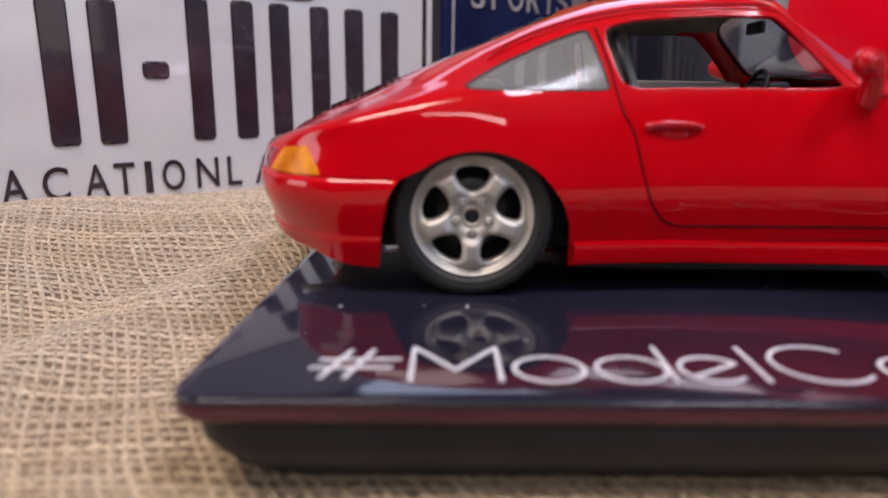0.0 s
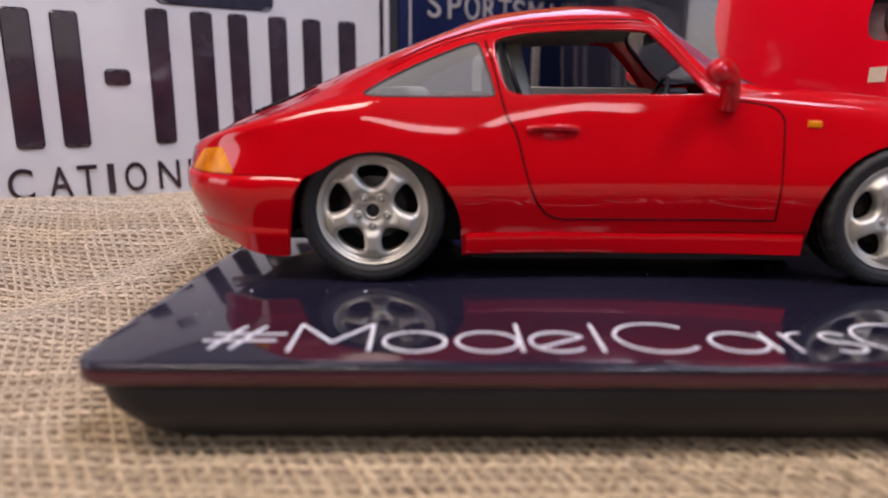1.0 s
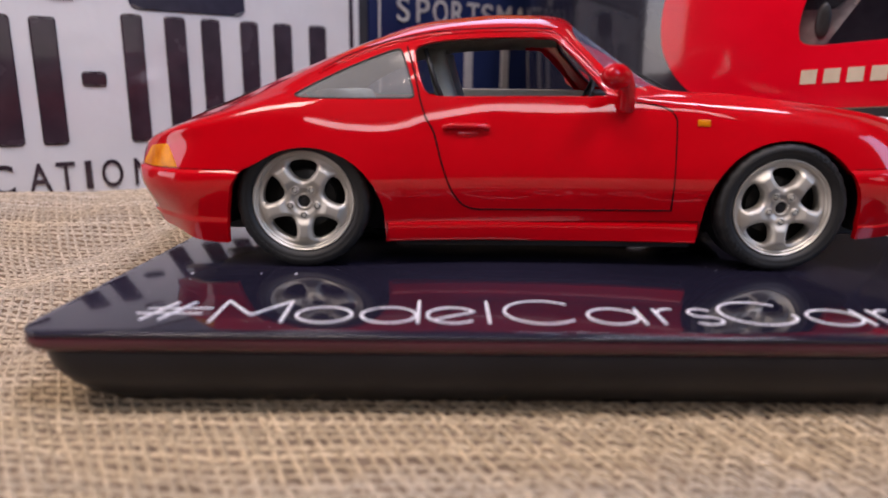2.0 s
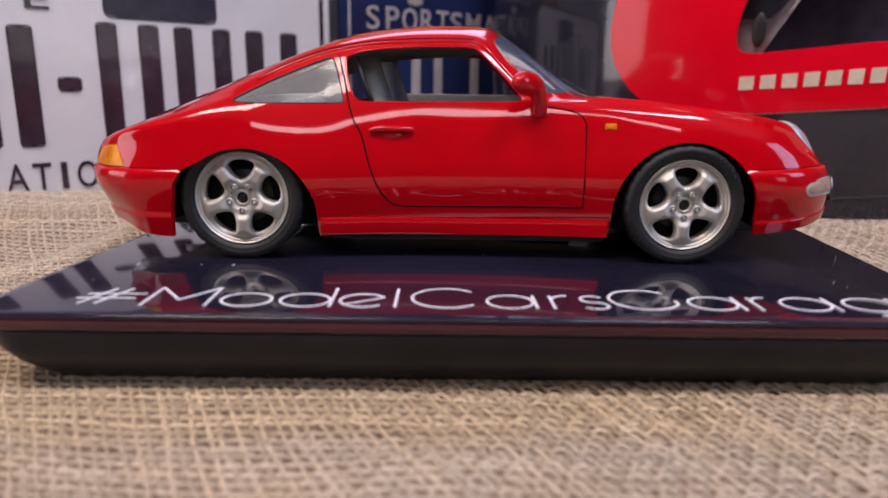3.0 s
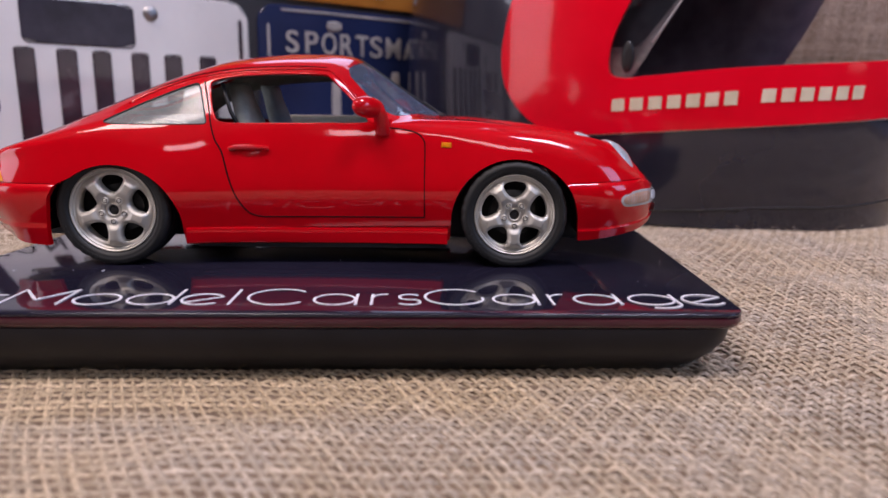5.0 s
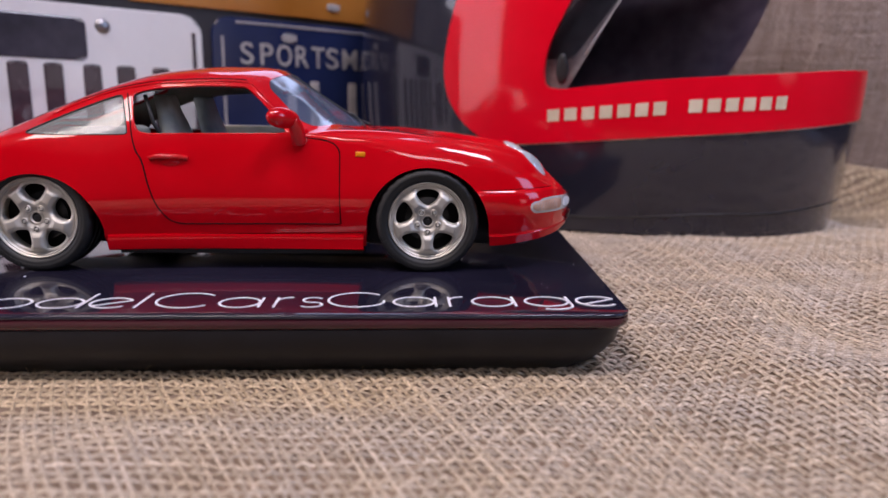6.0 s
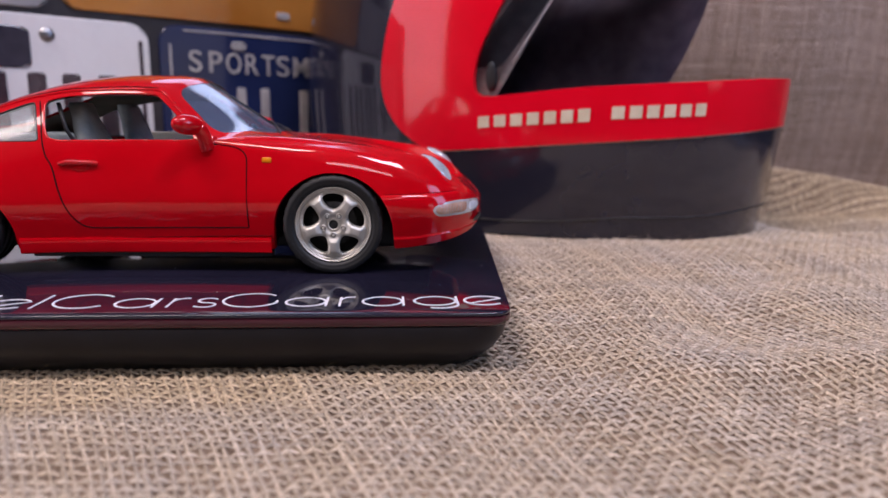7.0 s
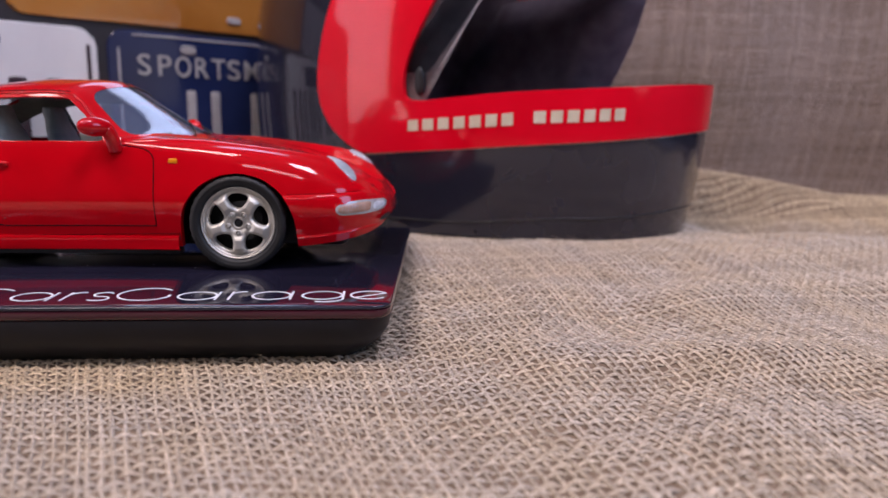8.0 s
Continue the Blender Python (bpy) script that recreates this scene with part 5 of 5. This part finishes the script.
for side in (-1, 1):
    patch("turn_lamp", [(-109.2, 26.1), (-109.0, 26.4), (-105.2, 30.9), (-104.6, 31.2), (-99.2, 31.9), (-98.6, 31.7), (-95.4, 26.4), (-95.6, 26.1), (-102, 26.0)], AMBER, car, side, 0.15, 0.3, "amber rear turn lens")
    patch("tail_lamp", [(-114.8, 26.2), (-113.6, 28.6), (-110, 30.4), (-106.6, 31.0), (-108.6, 28.8), (-109.4, 26.2)], RED_LENS, car, side, 0.12, 0.25, "red tail lens")
    patch("side_marker", [(39.2, 38.3), (39.2, 38.1), (39.2, 39.8), (39.4, 39.8), (42.2, 39.8), (42.4, 39.8), (42.4, 38.3), (42.2, 38.1)], AMBER, car, side, 0.2, 0.25, "small amber side marker")
    seat_ring = patch("front_turn_lamp", [(98.4, 21.6), (98.9, 23.4), (101.4, 24.7), (106.5, 25.3), (110.2, 25.1), (113.2, 24.8), (114.5, 24.3), (115.1, 23.3), (115.2, 22.3), (114.6, 21.1), (113, 20.5), (109.5, 20.2), (105, 20.0), (100.4, 19.8)], CLEAR_LENS, car, side, 0.12, 0.06, "pale edge of the front turn lamp")
    patch("turn_lens", [(99.5, 21.7), (99.9, 23.0), (102, 23.9), (106.5, 24.5), (109.6, 24.4), (110.2, 23.8), (110.0, 21.6), (109.2, 21.0), (105, 20.8), (101.2, 20.6)], TINTED_LENS, seat_ring, side, 0.22, 0.3, "clear lens over an amber bulb")
    patch("side_light_lens", [(110.9, 21.6), (111.1, 23.8), (111.7, 24.3), (113.1, 24.1), (114.2, 23.6), (114.7, 22.9), (114.6, 22.1), (113.9, 21.4), (112.3, 21.1)], HEADLAMP, seat_ring, side, 0.24, 0.2, "clear lens with a blue-grey bowl")
    for k in range(8):
        x = 101.2 + k * 1.1
        put("rib", mesh_of("rib", *tube(along_side([(x, 21.2), (x + 0.15, 22.6), (x + 0.3, 23.9)], side, 0.9 + 0.12 * k, 0.5), 0.08 * MM, 5), CLEAR_LENS), seat_ring)
    patch("air_intake", [(113.0, 16.6), (113.4, 17.5), (114.4, 18.2), (115.4, 18.5), (116.0, 18.3), (116.2, 17.7), (115.8, 17.0), (114.8, 16.4)], BLACK_MATT, car, side, 0.5, 0.05, "black slot in the bumper")
    # headlamp on the wing
    n = 28
    cx, cy = 98.8, 30.4
    def lamp_ring(t, o):
        pts = []
        for k in range(n):
            a = side * 2 * math.pi * k / n
            x, y = cx + 6.2 * t * math.cos(a) - 1.4 * t * math.sin(a) * side, cy + 3.5 * t * math.sin(a)
            pts.append((x * MM, side * y * MM, (top_at(min(x, 116), y) + o) * MM))
        return pts
    put("headlamp_bezel", mesh_of("headlamp_bezel", *loft([lamp_ring(1.12, -0.1), lamp_ring(1.1, 0.22), lamp_ring(1.0, 0.3), lamp_ring(0.96, 0.0)]), RED), car)
    bowl = put("headlamp", mesh_of("headlamp", *loft([lamp_ring(1.0, 0.1), lamp_ring(0.94, 0.5), lamp_ring(0.8, 0.85), lamp_ring(0.5, 1.1), lamp_ring(0.2, 1.15)], cap_last=True), HEADLAMP), car, "clear oval headlamp")
    put("cover", mesh_of("cover", *loft([lamp_ring(1.0, 0.3), lamp_ring(0.94, 0.7), lamp_ring(0.8, 1.05), lamp_ring(0.5, 1.3), lamp_ring(0.2, 1.35)], cap_last=True), GLASS), bowl, "clear domed cover")

    # door handle with its recess
    bow = [(-26.9, 36.9), (-24.5, 37.5), (-20.8, 37.55), (-17, 37.4), (-14.9, 37.0)]
    line = [(x * MM, side * (side_at(x, z) + 1.0 - 0.9 * ((x + 20.9) / 6.2) ** 2 + 0.2) * MM, z * MM) for x, z in through_points(bow, 22)]
    put("door_handle", mesh_of("door_handle", *tube(line, 0.75 * MM, 10), RED), car)
    patch("handle_recess", [(-23.4, 35.4), (-22, 34.6), (-19.2, 34.6), (-17.6, 35.4), (-18.4, 36.4), (-22.6, 36.4)], RED, car, side, 0.05, 0.35)

    # mirror
    bm = bmesh.new()
    bmesh.ops.create_uvsphere(bm, u_segments=28, v_segments=18, radius=1.0)
    for v in bm.verts:
        x, y, z = v.co
        # the housing is swept back from the door towards its tip
        u, w = 5.9 * (abs(x) ** 0.85) * (1 if x > 0 else -1), 3.0 * y
        v.co = Vector(((16.8 + 0.64 * u + 0.77 * w) * MM, side * (45.0 - 0.77 * u + 0.64 * w) * MM, (50.3 + (3.3 - 0.5 * max(x, 0)) * z - 0.06 * u) * MM))
    head = part("mirror", bm, RED, car, "red door mirror")
    stalk = through_points([(20.4, 39.8, 42.2), (20.4, 40.8, 44.6), (20.0, 41.8, 47.4), (19.0, 43.0, 49.8)], 14)
    put("stalk", mesh_of("stalk", *tube([(a * MM, side * b * MM, c * MM) for a, b, c in stalk], 2.3 * MM, 14), RED), head)

# hood, cowl and tail details
line_part("hood_seam", along_top([(40.5, -26), (60, -25.5), (80, -23), (95, -19.5), (103, -13), (106, 0), (103, 13), (95, 19.5), (80, 23), (60, 25.5), (40.5, 26)], -0.12), 0.28, GAP, car)
line_part("cowl_seam", along_top([(40.5, -26), (41.5, -12), (42, 0), (41.5, 12), (40.5, 26)], -0.1), 0.3, BLACK_MATT, car)
line_part("screen_seal", along_top(closed_line(WINDSCREEN[(WINDSCREEN[:, 1] > 0)]), 0.0, 1.0)[:-1], 0.5, BLACK_MATT, car)
for a, b in (((37.5, 8), (27.5, 24)), ((38, -12), (30.5, 3))):
    put("wiper", mesh_of("wiper", *tube([(x * MM, y * MM, (top_at(x, y) + 1.0) * MM) for x, y in through_points([a, ((a[0] + b[0]) / 2 + 0.6, (a[1] + b[1]) / 2), b], 14)], 0.34 * MM, 6), BLACK_MATT), car, "thin black wiper arm")
for y in (-14, 14):
    bm = bmesh.new()
    bmesh.ops.create_cone(bm, segments=10, radius1=0.8 * MM, radius2=0.45 * MM, depth=1.3 * MM, cap_ends=True, matrix=Matrix.Translation((47 * MM, y * MM, (top_at(47, y) + 0.5) * MM)))
    part("washer_jet", bm, BLACK_MATT, car)
line_part("deck_seam", along_top([(-81, -22), (-95, -23), (-106, -21), (-111, -10), (-112, 0), (-111, 10), (-106, 21), (-95, 23), (-81, 22)], -0.1), 0.28, GAP, car)
grille = []
for k in range(9):
    x = -84.5 - k * 1.9
    grille.append([(x * MM, y * MM, (top_at(x, y) + 0.1) * MM) for y in np.linspace(-15, 15, 12)])
gv = [p for row in grille for p in row]
base_g = put("engine_grille", mesh_of("engine_grille", gv, [(i * 12 + k, i * 12 + k + 1, (i + 1) * 12 + k + 1, (i + 1) * 12 + k) for i in range(8) for k in range(11)], BLACK_MATT), car, "black slatted engine grille")
for k in range(9):
    x = -84.8 - k * 1.85
    put("slat", mesh_of("slat", *tube([(x * MM, y * MM, (top_at(x, y) + 0.35) * MM) for y in np.linspace(-15, 15, 10)], 0.36 * MM, 6), BLACK_MATT), base_g)

# underside, arch liners, axles
bm = bmesh.new()
box(bm, -100 * MM, 100 * MM, -28 * MM, 28 * MM, 6.4 * MM, 20 * MM, 2 * MM)
box(bm, -38 * MM, 40 * MM, -41 * MM, 41 * MM, 7.2 * MM, 20 * MM, 1 * MM)
box(bm, -109 * MM, -84 * MM, -33 * MM, 33 * MM, 9.4 * MM, 20 * MM, 2 * MM)
box(bm, 86 * MM, 101 * MM, -34 * MM, 34 * MM, 13.5 * MM, 22 * MM, 2 * MM)
part("underbody", bm, BLACK_MATT, car, "black underside")
for cx in (-62.4, 63.2):
    for side in (-1, 1):
        rows = [[((cx + (21.8 if cx < 0 else 21.2) * math.cos(radians(a))) * MM, side * y * MM, (13 + 21.4 * math.sin(radians(a))) * MM) for a in range(-6, 187, 8)] for y in (43.0, 30.0, 27.5)]
        v = [p for r in rows for p in r]
        n = len(rows[0])
        put("arch_liner", mesh_of("arch_liner", v, [(i * n + k, i * n + k + 1, (i + 1) * n + k + 1, (i + 1) * n + k) for i in range(2) for k in range(n - 1)], BLACK_MATT), car)
for y in (-16, 16):
    put("exhaust", mesh_of("exhaust", *tube([(-113 * MM, y * MM, 9.6 * MM), (-110 * MM, y * MM, 9.4 * MM), (-96 * MM, y * MM, 9.2 * MM)], 2.2 * MM, 14), STEEL), car, "dull steel exhaust pipe")


# wheels
HOLE = rounded([(-3.4, 10.35), (-1.9, 10.95), (0, 11.15), (1.9, 10.95), (3.4, 10.35), (4.0, 9.5), (3.55, 8.2), (2.3, 6.6), (0.8, 5.5), (-0.8, 5.5), (-2.3, 6.6), (-3.55, 8.2), (-4.0, 9.5)], 2, 0.22)


def rim_face():
    """Cast wheel face with five openings; out is -y."""
    radii = np.concatenate([np.linspace(1.75, 4.6, 8), np.linspace(4.85, 12.0, 38)])
    angles = np.radians(np.arange(0, 360, 2.0))
    n, m = len(radii), len(angles)
    holes = []
    for k in range(5):
        a = radians(72 * k)
        holes.append(HOLE @ np.array([[math.cos(a), math.sin(a)], [-math.sin(a), math.cos(a)]]))
    P = np.stack([radii[:, None] * np.cos(angles)[None], radii[:, None] * np.sin(angles)[None]], -1)
    cen = (P[:-1] + np.roll(P[1:], -1, axis=1)) / 2
    state = np.zeros((n - 1, m), int)
    for k, h in enumerate(holes):
        state[inside(h, cen[..., 0].ravel(), cen[..., 1].ravel()).reshape(n - 1, m)] = k + 1
    Q = P.copy()
    for i in range(n):
        for j in range(m):
            near = {state[a, b % m] for a in (i - 1, i) if 0 <= a < n - 1 for b in (j - 1, j)}
            if len(near) > 1:
                q = nearest_on(holes[max(near) - 1], P[i, j])
                if np.hypot(*(q - P[i, j])) < 0.6:
                    Q[i, j] = q

    def depth(p):
        r = math.hypot(*p)
        ang = math.degrees(math.atan2(p[1], p[0]))
        spoke = abs((ang - 54 + 36) % 72 - 36) / 36.0
        dish = 0.9 * smooth01((r - 2.6) / 1.2) - 1.1 * smooth01((r - 9.2) / 3.0)
        crown = 1.1 * (1 - spoke ** 2) * smooth01((r - 4.2) / 2.5) * (1 - smooth01((r - 9.5) / 2.5))
        # the metal rolls down into each opening
        near = min(math.hypot(*(nearest_on(h, np.array(p)) - p)) for h in holes) if 4.2 < r < 12 else 9.0
        roll = 0.85 * (1 - min(near / 1.15, 1.0)) ** 2
        return -(0.4 + float(dish) * 0.7 + float(crown) - roll)

    bm = bmesh.new()
    vs = [[bm.verts.new((Q[i, j, 0] * MM, depth(Q[i, j]) * MM, Q[i, j, 1] * MM)) for j in range(m)] for i in range(n)]
    for i in range(n - 1):
        for j in range(m):
            if state[i, j] == 0:
                bm.faces.new((vs[i][j], vs[i][(j + 1) % m], vs[i + 1][(j + 1) % m], vs[i + 1][j]))
    rim = [e for e in bm.edges if e.is_boundary]
    ext = bmesh.ops.extrude_edge_only(bm, edges=rim)
    for v in [g for g in ext["geom"] if isinstance(g, bmesh.types.BMVert)]:
        c = Vector((v.co.x, 0, v.co.z))
        v.co.y += 2.6 * MM
    v, f = lathe([(11.9 * MM, 0.35 * MM), (12.2 * MM, -0.5 * MM), (12.5 * MM, -0.75 * MM), (12.75 * MM, -0.7 * MM), (12.85 * MM, -1.0 * MM), (13.2 * MM, -1.25 * MM), (13.5 * MM, -1.1 * MM), (13.6 * MM, -0.5 * MM), (13.3 * MM, 1.2 * MM), (12.4 * MM, 2.5 * MM), (12.2 * MM, 11 * MM)], 72)
    made = [bm.verts.new(p) for p in v]
    for g in f:
        bm.faces.new([made[k] for k in g])
    bmesh.ops.recalc_face_normals(bm, faces=bm.faces)
    bmesh.ops.scale(bm, vec=(0.965, 1, 0.965), verts=bm.verts)
    me = bpy.data.meshes.new("rim")
    bm.to_mesh(me)
    bm.free()
    me.materials.append(SILVER)
    me.shade_smooth()
    me.set_sharp_from_angle(angle=radians(50))
    return me


def tyre_mesh():
    out = [(12.8, -0.4), (13.25, -1.1), (13.8, -1.75), (14.5, -2.1), (14.9, -2.0), (15.05, -2.2), (16.0, -2.0), (16.7, -1.5), (17.05, -0.8), (17.2, 0.4),
           (17.2, 2.0), (16.75, 2.15), (16.75, 2.65), (17.2, 2.8), (17.2, 5.2), (16.75, 5.35), (16.75, 5.85), (17.2, 6.0), (17.2, 8.6), (16.75, 8.75), (16.75, 9.2), (17.2, 9.4), (17.0, 11.2), (16.2, 12.6), (14.8, 13), (13.3, 11.8)]
    seg = 120
    v, f = lathe([(r * MM, d * MM) for r, d in out], seg)
    v = [list(p) for p in v]
    n = len(out)
    for i in range(seg):
        if i % 4 == 0:
            for k in (7, 8, 9):
                a = 2 * math.pi * i / seg
                v[i * n + k][0] -= 0.28 * MM * math.cos(a)
                v[i * n + k][2] -= 0.28 * MM * math.sin(a)
    return mesh_of("tyre", v, f, RUBBER)


RIM_ME, TYRE_ME = rim_face(), tyre_mesh()
disc_v, disc_f = lathe([(1.0 * MM, 3.9 * MM), (7.6 * MM, 3.9 * MM), (7.8 * MM, 4.1 * MM), (7.8 * MM, 4.8 * MM), (1.0 * MM, 4.8 * MM)], 48)
back_v, back_f = lathe([(0.2 * MM, 6.0 * MM), (12.6 * MM, 6.0 * MM), (12.6 * MM, 10 * MM)], 40)
HUB_ME = mesh_of("wheel", back_v, back_f, BLACK_MATT)
DISC_ME = mesh_of("brake_disc", disc_v, disc_f, grain(material("brake_steel", (0.04, 0.04, 0.04), 0.4, metal=0.8), 300, (0.03, 0.03, 0.03), (0.06, 0.06, 0.06)))
BOLT_ME = mesh_of("wheel_bolt", *lathe([(0.05 * MM, -0.1 * MM), (0.2 * MM, -0.35 * MM), (0.48 * MM, -0.4 * MM), (0.55 * MM, 0.0)], 14), SILVER)
WELL_ME = mesh_of("bolt_well", *lathe([(0.05 * MM, 0.0), (0.5 * MM, -0.04 * MM), (0.78 * MM, -0.06 * MM), (0.8 * MM, 0.2 * MM)], 16), BLACK_MATT)
COLLAR_ME = mesh_of("bolt_collar", *lathe([(0.76 * MM, 0.1 * MM), (0.8 * MM, -0.28 * MM), (0.98 * MM, -0.3 * MM), (1.15 * MM, 0.1 * MM)], 18), SILVER)
CAP_ME = mesh_of("hub_cap", *lathe([(0.02 * MM, -0.1 * MM), (0.5 * MM, -0.35 * MM), (0.9 * MM, -0.1 * MM), (1.5 * MM, 0.25 * MM), (1.75 * MM, 0.5 * MM)], 24), BLACK_MATT)
RING_ME = mesh_of("hub_ring", *lathe([(1.55 * MM, 0.3 * MM), (1.65 * MM, -0.5 * MM), (1.95 * MM, -0.62 * MM), (2.2 * MM, -0.35 * MM)], 30), SILVER)
for cx in (-63.1, 63.1):
    for side in (-1, 1):
        hub = put("wheel", HUB_ME, car, "black wheel barrel")
        big, out = (1.02, 43.7) if cx < 0 else (1.0, 43.6)
        hub.matrix_local = Matrix.Translation((cx * MM, side * out * MM, 17.2 * big * MM)) @ Matrix.Diagonal((big, 1, big, 1)) @ (Matrix() if side < 0 else Matrix.Rotation(math.pi, 4, "Z"))
        put("tyre", TYRE_ME, hub, "black treaded rubber tyre")
        put("rim", RIM_ME, hub, "silver five-spoke alloy rim")
        put("brake_disc", DISC_ME, hub, "grey brake disc")
        put("hub_cap", CAP_ME, hub)
        put("hub_ring", RING_ME, hub)
        for k in range(5):
            a = radians(-90 + 72 * k)
            for nm, me in (("wheel_bolt", BOLT_ME), ("bolt_well", WELL_ME), ("bolt_collar", COLLAR_ME)):
                put(nm, me, hub).matrix_local = Matrix.Translation((3.6 * MM * math.cos(a), -1.06 * MM, 3.6 * MM * math.sin(a)))
        # raised marks on the sidewall, too small to read
        marks = []
        for a0, count in ((20, 9), (200, 9)):
            for k in range(count):
                a, w = radians(a0 + 6.0 * k), radians(1.5)
                for r0, r1, d in ((14.9, 16.1, 2.2),):
                    q = len(marks) * 8
                    marks.append([(r * math.cos(b) * MM, -y * MM, r * math.sin(b) * MM) for y in (1.6, d + 0.06) for r, b in ((r0, a - w), (r1, a - w), (r1, a + w), (r0, a + w))])
        mv = [p for m in marks for p in m]
        mf = [tuple(8 * i + k for k in f) for i in range(len(marks)) for f in ((4, 5, 6, 7), (0, 1, 5, 4), (1, 2, 6, 5), (2, 3, 7, 6), (3, 0, 4, 7))]
        tagged(put("sidewall_relief", mesh_of("sidewall_relief", mv, mf, RUBBER, smooth=False), hub), kind="stuff")


# cabin
def seat_mesh(name, boxes, mat, parent, label=""):
    bm = bmesh.new()
    for b in boxes:
        box(bm, *[q * MM for q in b[:6]], b[6] * MM, 3)
    return part(name, bm, mat, parent, label)


for y in (-17.5, 17.5):
    s = seat_mesh("seat", [(-25, -4, y - 10, y + 10, 22, 29, 2.5)], TRIM_GREY, car, "light grey front seat")
    rows = []
    for z, w, dx in ((27, 9.6, -21), (34, 10.2, -24), (42, 9.8, -27), (48, 8.0, -29), (52, 5.6, -30.2), (56.0, 5.2, -31.2), (57.4, 3.8, -31.5)):
        ring = []
        for k in range(20):
            a = 2 * math.pi * k / 20
            c, q = math.cos(a), math.sin(a)
            ring.append(((dx + 3.0 * abs(c) ** 0.6 * (1 if c > 0 else -1)) * MM, (y + w * abs(q) ** 0.6 * (1 if q > 0 else -1)) * MM, z * MM))
        rows.append(ring)
    put("backrest", mesh_of("backrest", *loft(rows, True, True), TRIM_GREY), s, "light grey backrest with built-in headrest")
seat_mesh("rear_bench", [(-58, -40, -26, 26, 30, 38, 3), (-66, -56, -26, 26, 34, 46, 3)], TRIM_GREY, car, "light grey rear bench")
dash = seat_mesh("dashboard", [(21, 33, -34, 34, 33, 44.8, 2.5)], CREAM, car, "pale grey-cream dashboard")
seat_mesh("instrument_hood", [(18, 25, 9, 27, 42, 46.6, 1.5)], BLACK_MATT, dash, "black instrument hood")
for side in (-1, 1):
    seat_mesh("door_panel", [(-33, 20, 36 if side > 0 else -38, 38 if side > 0 else -36, 20, 46.3 if side > 0 else 44.2, 0.6)], CREAM, car, "cream inner door panel")
seat_mesh("cabin_floor", [(-70, 34, -34, 34, 20.5, 22, 0.3)], BLACK_MATT, car)
wheel_ring = [((17 + 0.35 * 7.2 * math.sin(a)) * MM, (17.5 + 7.2 * math.cos(a)) * MM, (43.0 + 6.7 * math.sin(a)) * MM) for a in np.linspace(0, 2 * math.pi, 40)[:-1]]
sw = put("steering_wheel", mesh_of("steering_wheel", *tube(wheel_ring, 0.75 * MM, 8, True), BLACK_MATT), car, "black three-spoke steering wheel")
for a in (0, 180, 270):
    put("spoke", mesh_of("spoke", *tube([(17 * MM, 17.5 * MM, 43 * MM), ((17 + 0.35 * 7 * math.sin(radians(a))) * MM, (17.5 + 7 * math.cos(radians(a))) * MM, (43 + 6.5 * math.sin(radians(a))) * MM)], 0.8 * MM, 6), BLACK_MATT), sw)
bm = bmesh.new()
box(bm, 8.5 * MM, 10 * MM, -5.5 * MM, 5.5 * MM, 58.6 * MM, 61.8 * MM, 0.6 * MM)
part("inner_mirror", bm, BLACK_MATT, car, "small black inner mirror")
for side in (-1, 1):
    put("seat_belt", mesh_of("seat_belt", *tube([(-33 * MM, side * 29 * MM, 57 * MM), (-30 * MM, side * 31 * MM, 48 * MM), (-24 * MM, side * 27 * MM, 34 * MM)], 0.7 * MM, 6), BLACK_MATT), car)

# far side sheared forward, nose drawn in, tail undercut to fit the camera's view
VIEW_SHEAR, NOSE = 0.088, 0.93
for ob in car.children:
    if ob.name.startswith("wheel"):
        ob.location.x += VIEW_SHEAR * (ob.location.y + 0.044)
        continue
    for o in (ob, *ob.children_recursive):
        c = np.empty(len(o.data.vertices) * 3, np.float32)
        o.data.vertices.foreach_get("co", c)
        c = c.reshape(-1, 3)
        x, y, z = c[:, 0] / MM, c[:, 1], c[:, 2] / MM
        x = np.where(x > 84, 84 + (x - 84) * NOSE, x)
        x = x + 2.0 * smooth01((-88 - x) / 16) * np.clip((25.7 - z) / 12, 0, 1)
        c[:, 0] = x * MM + VIEW_SHEAR * (y + 0.044)
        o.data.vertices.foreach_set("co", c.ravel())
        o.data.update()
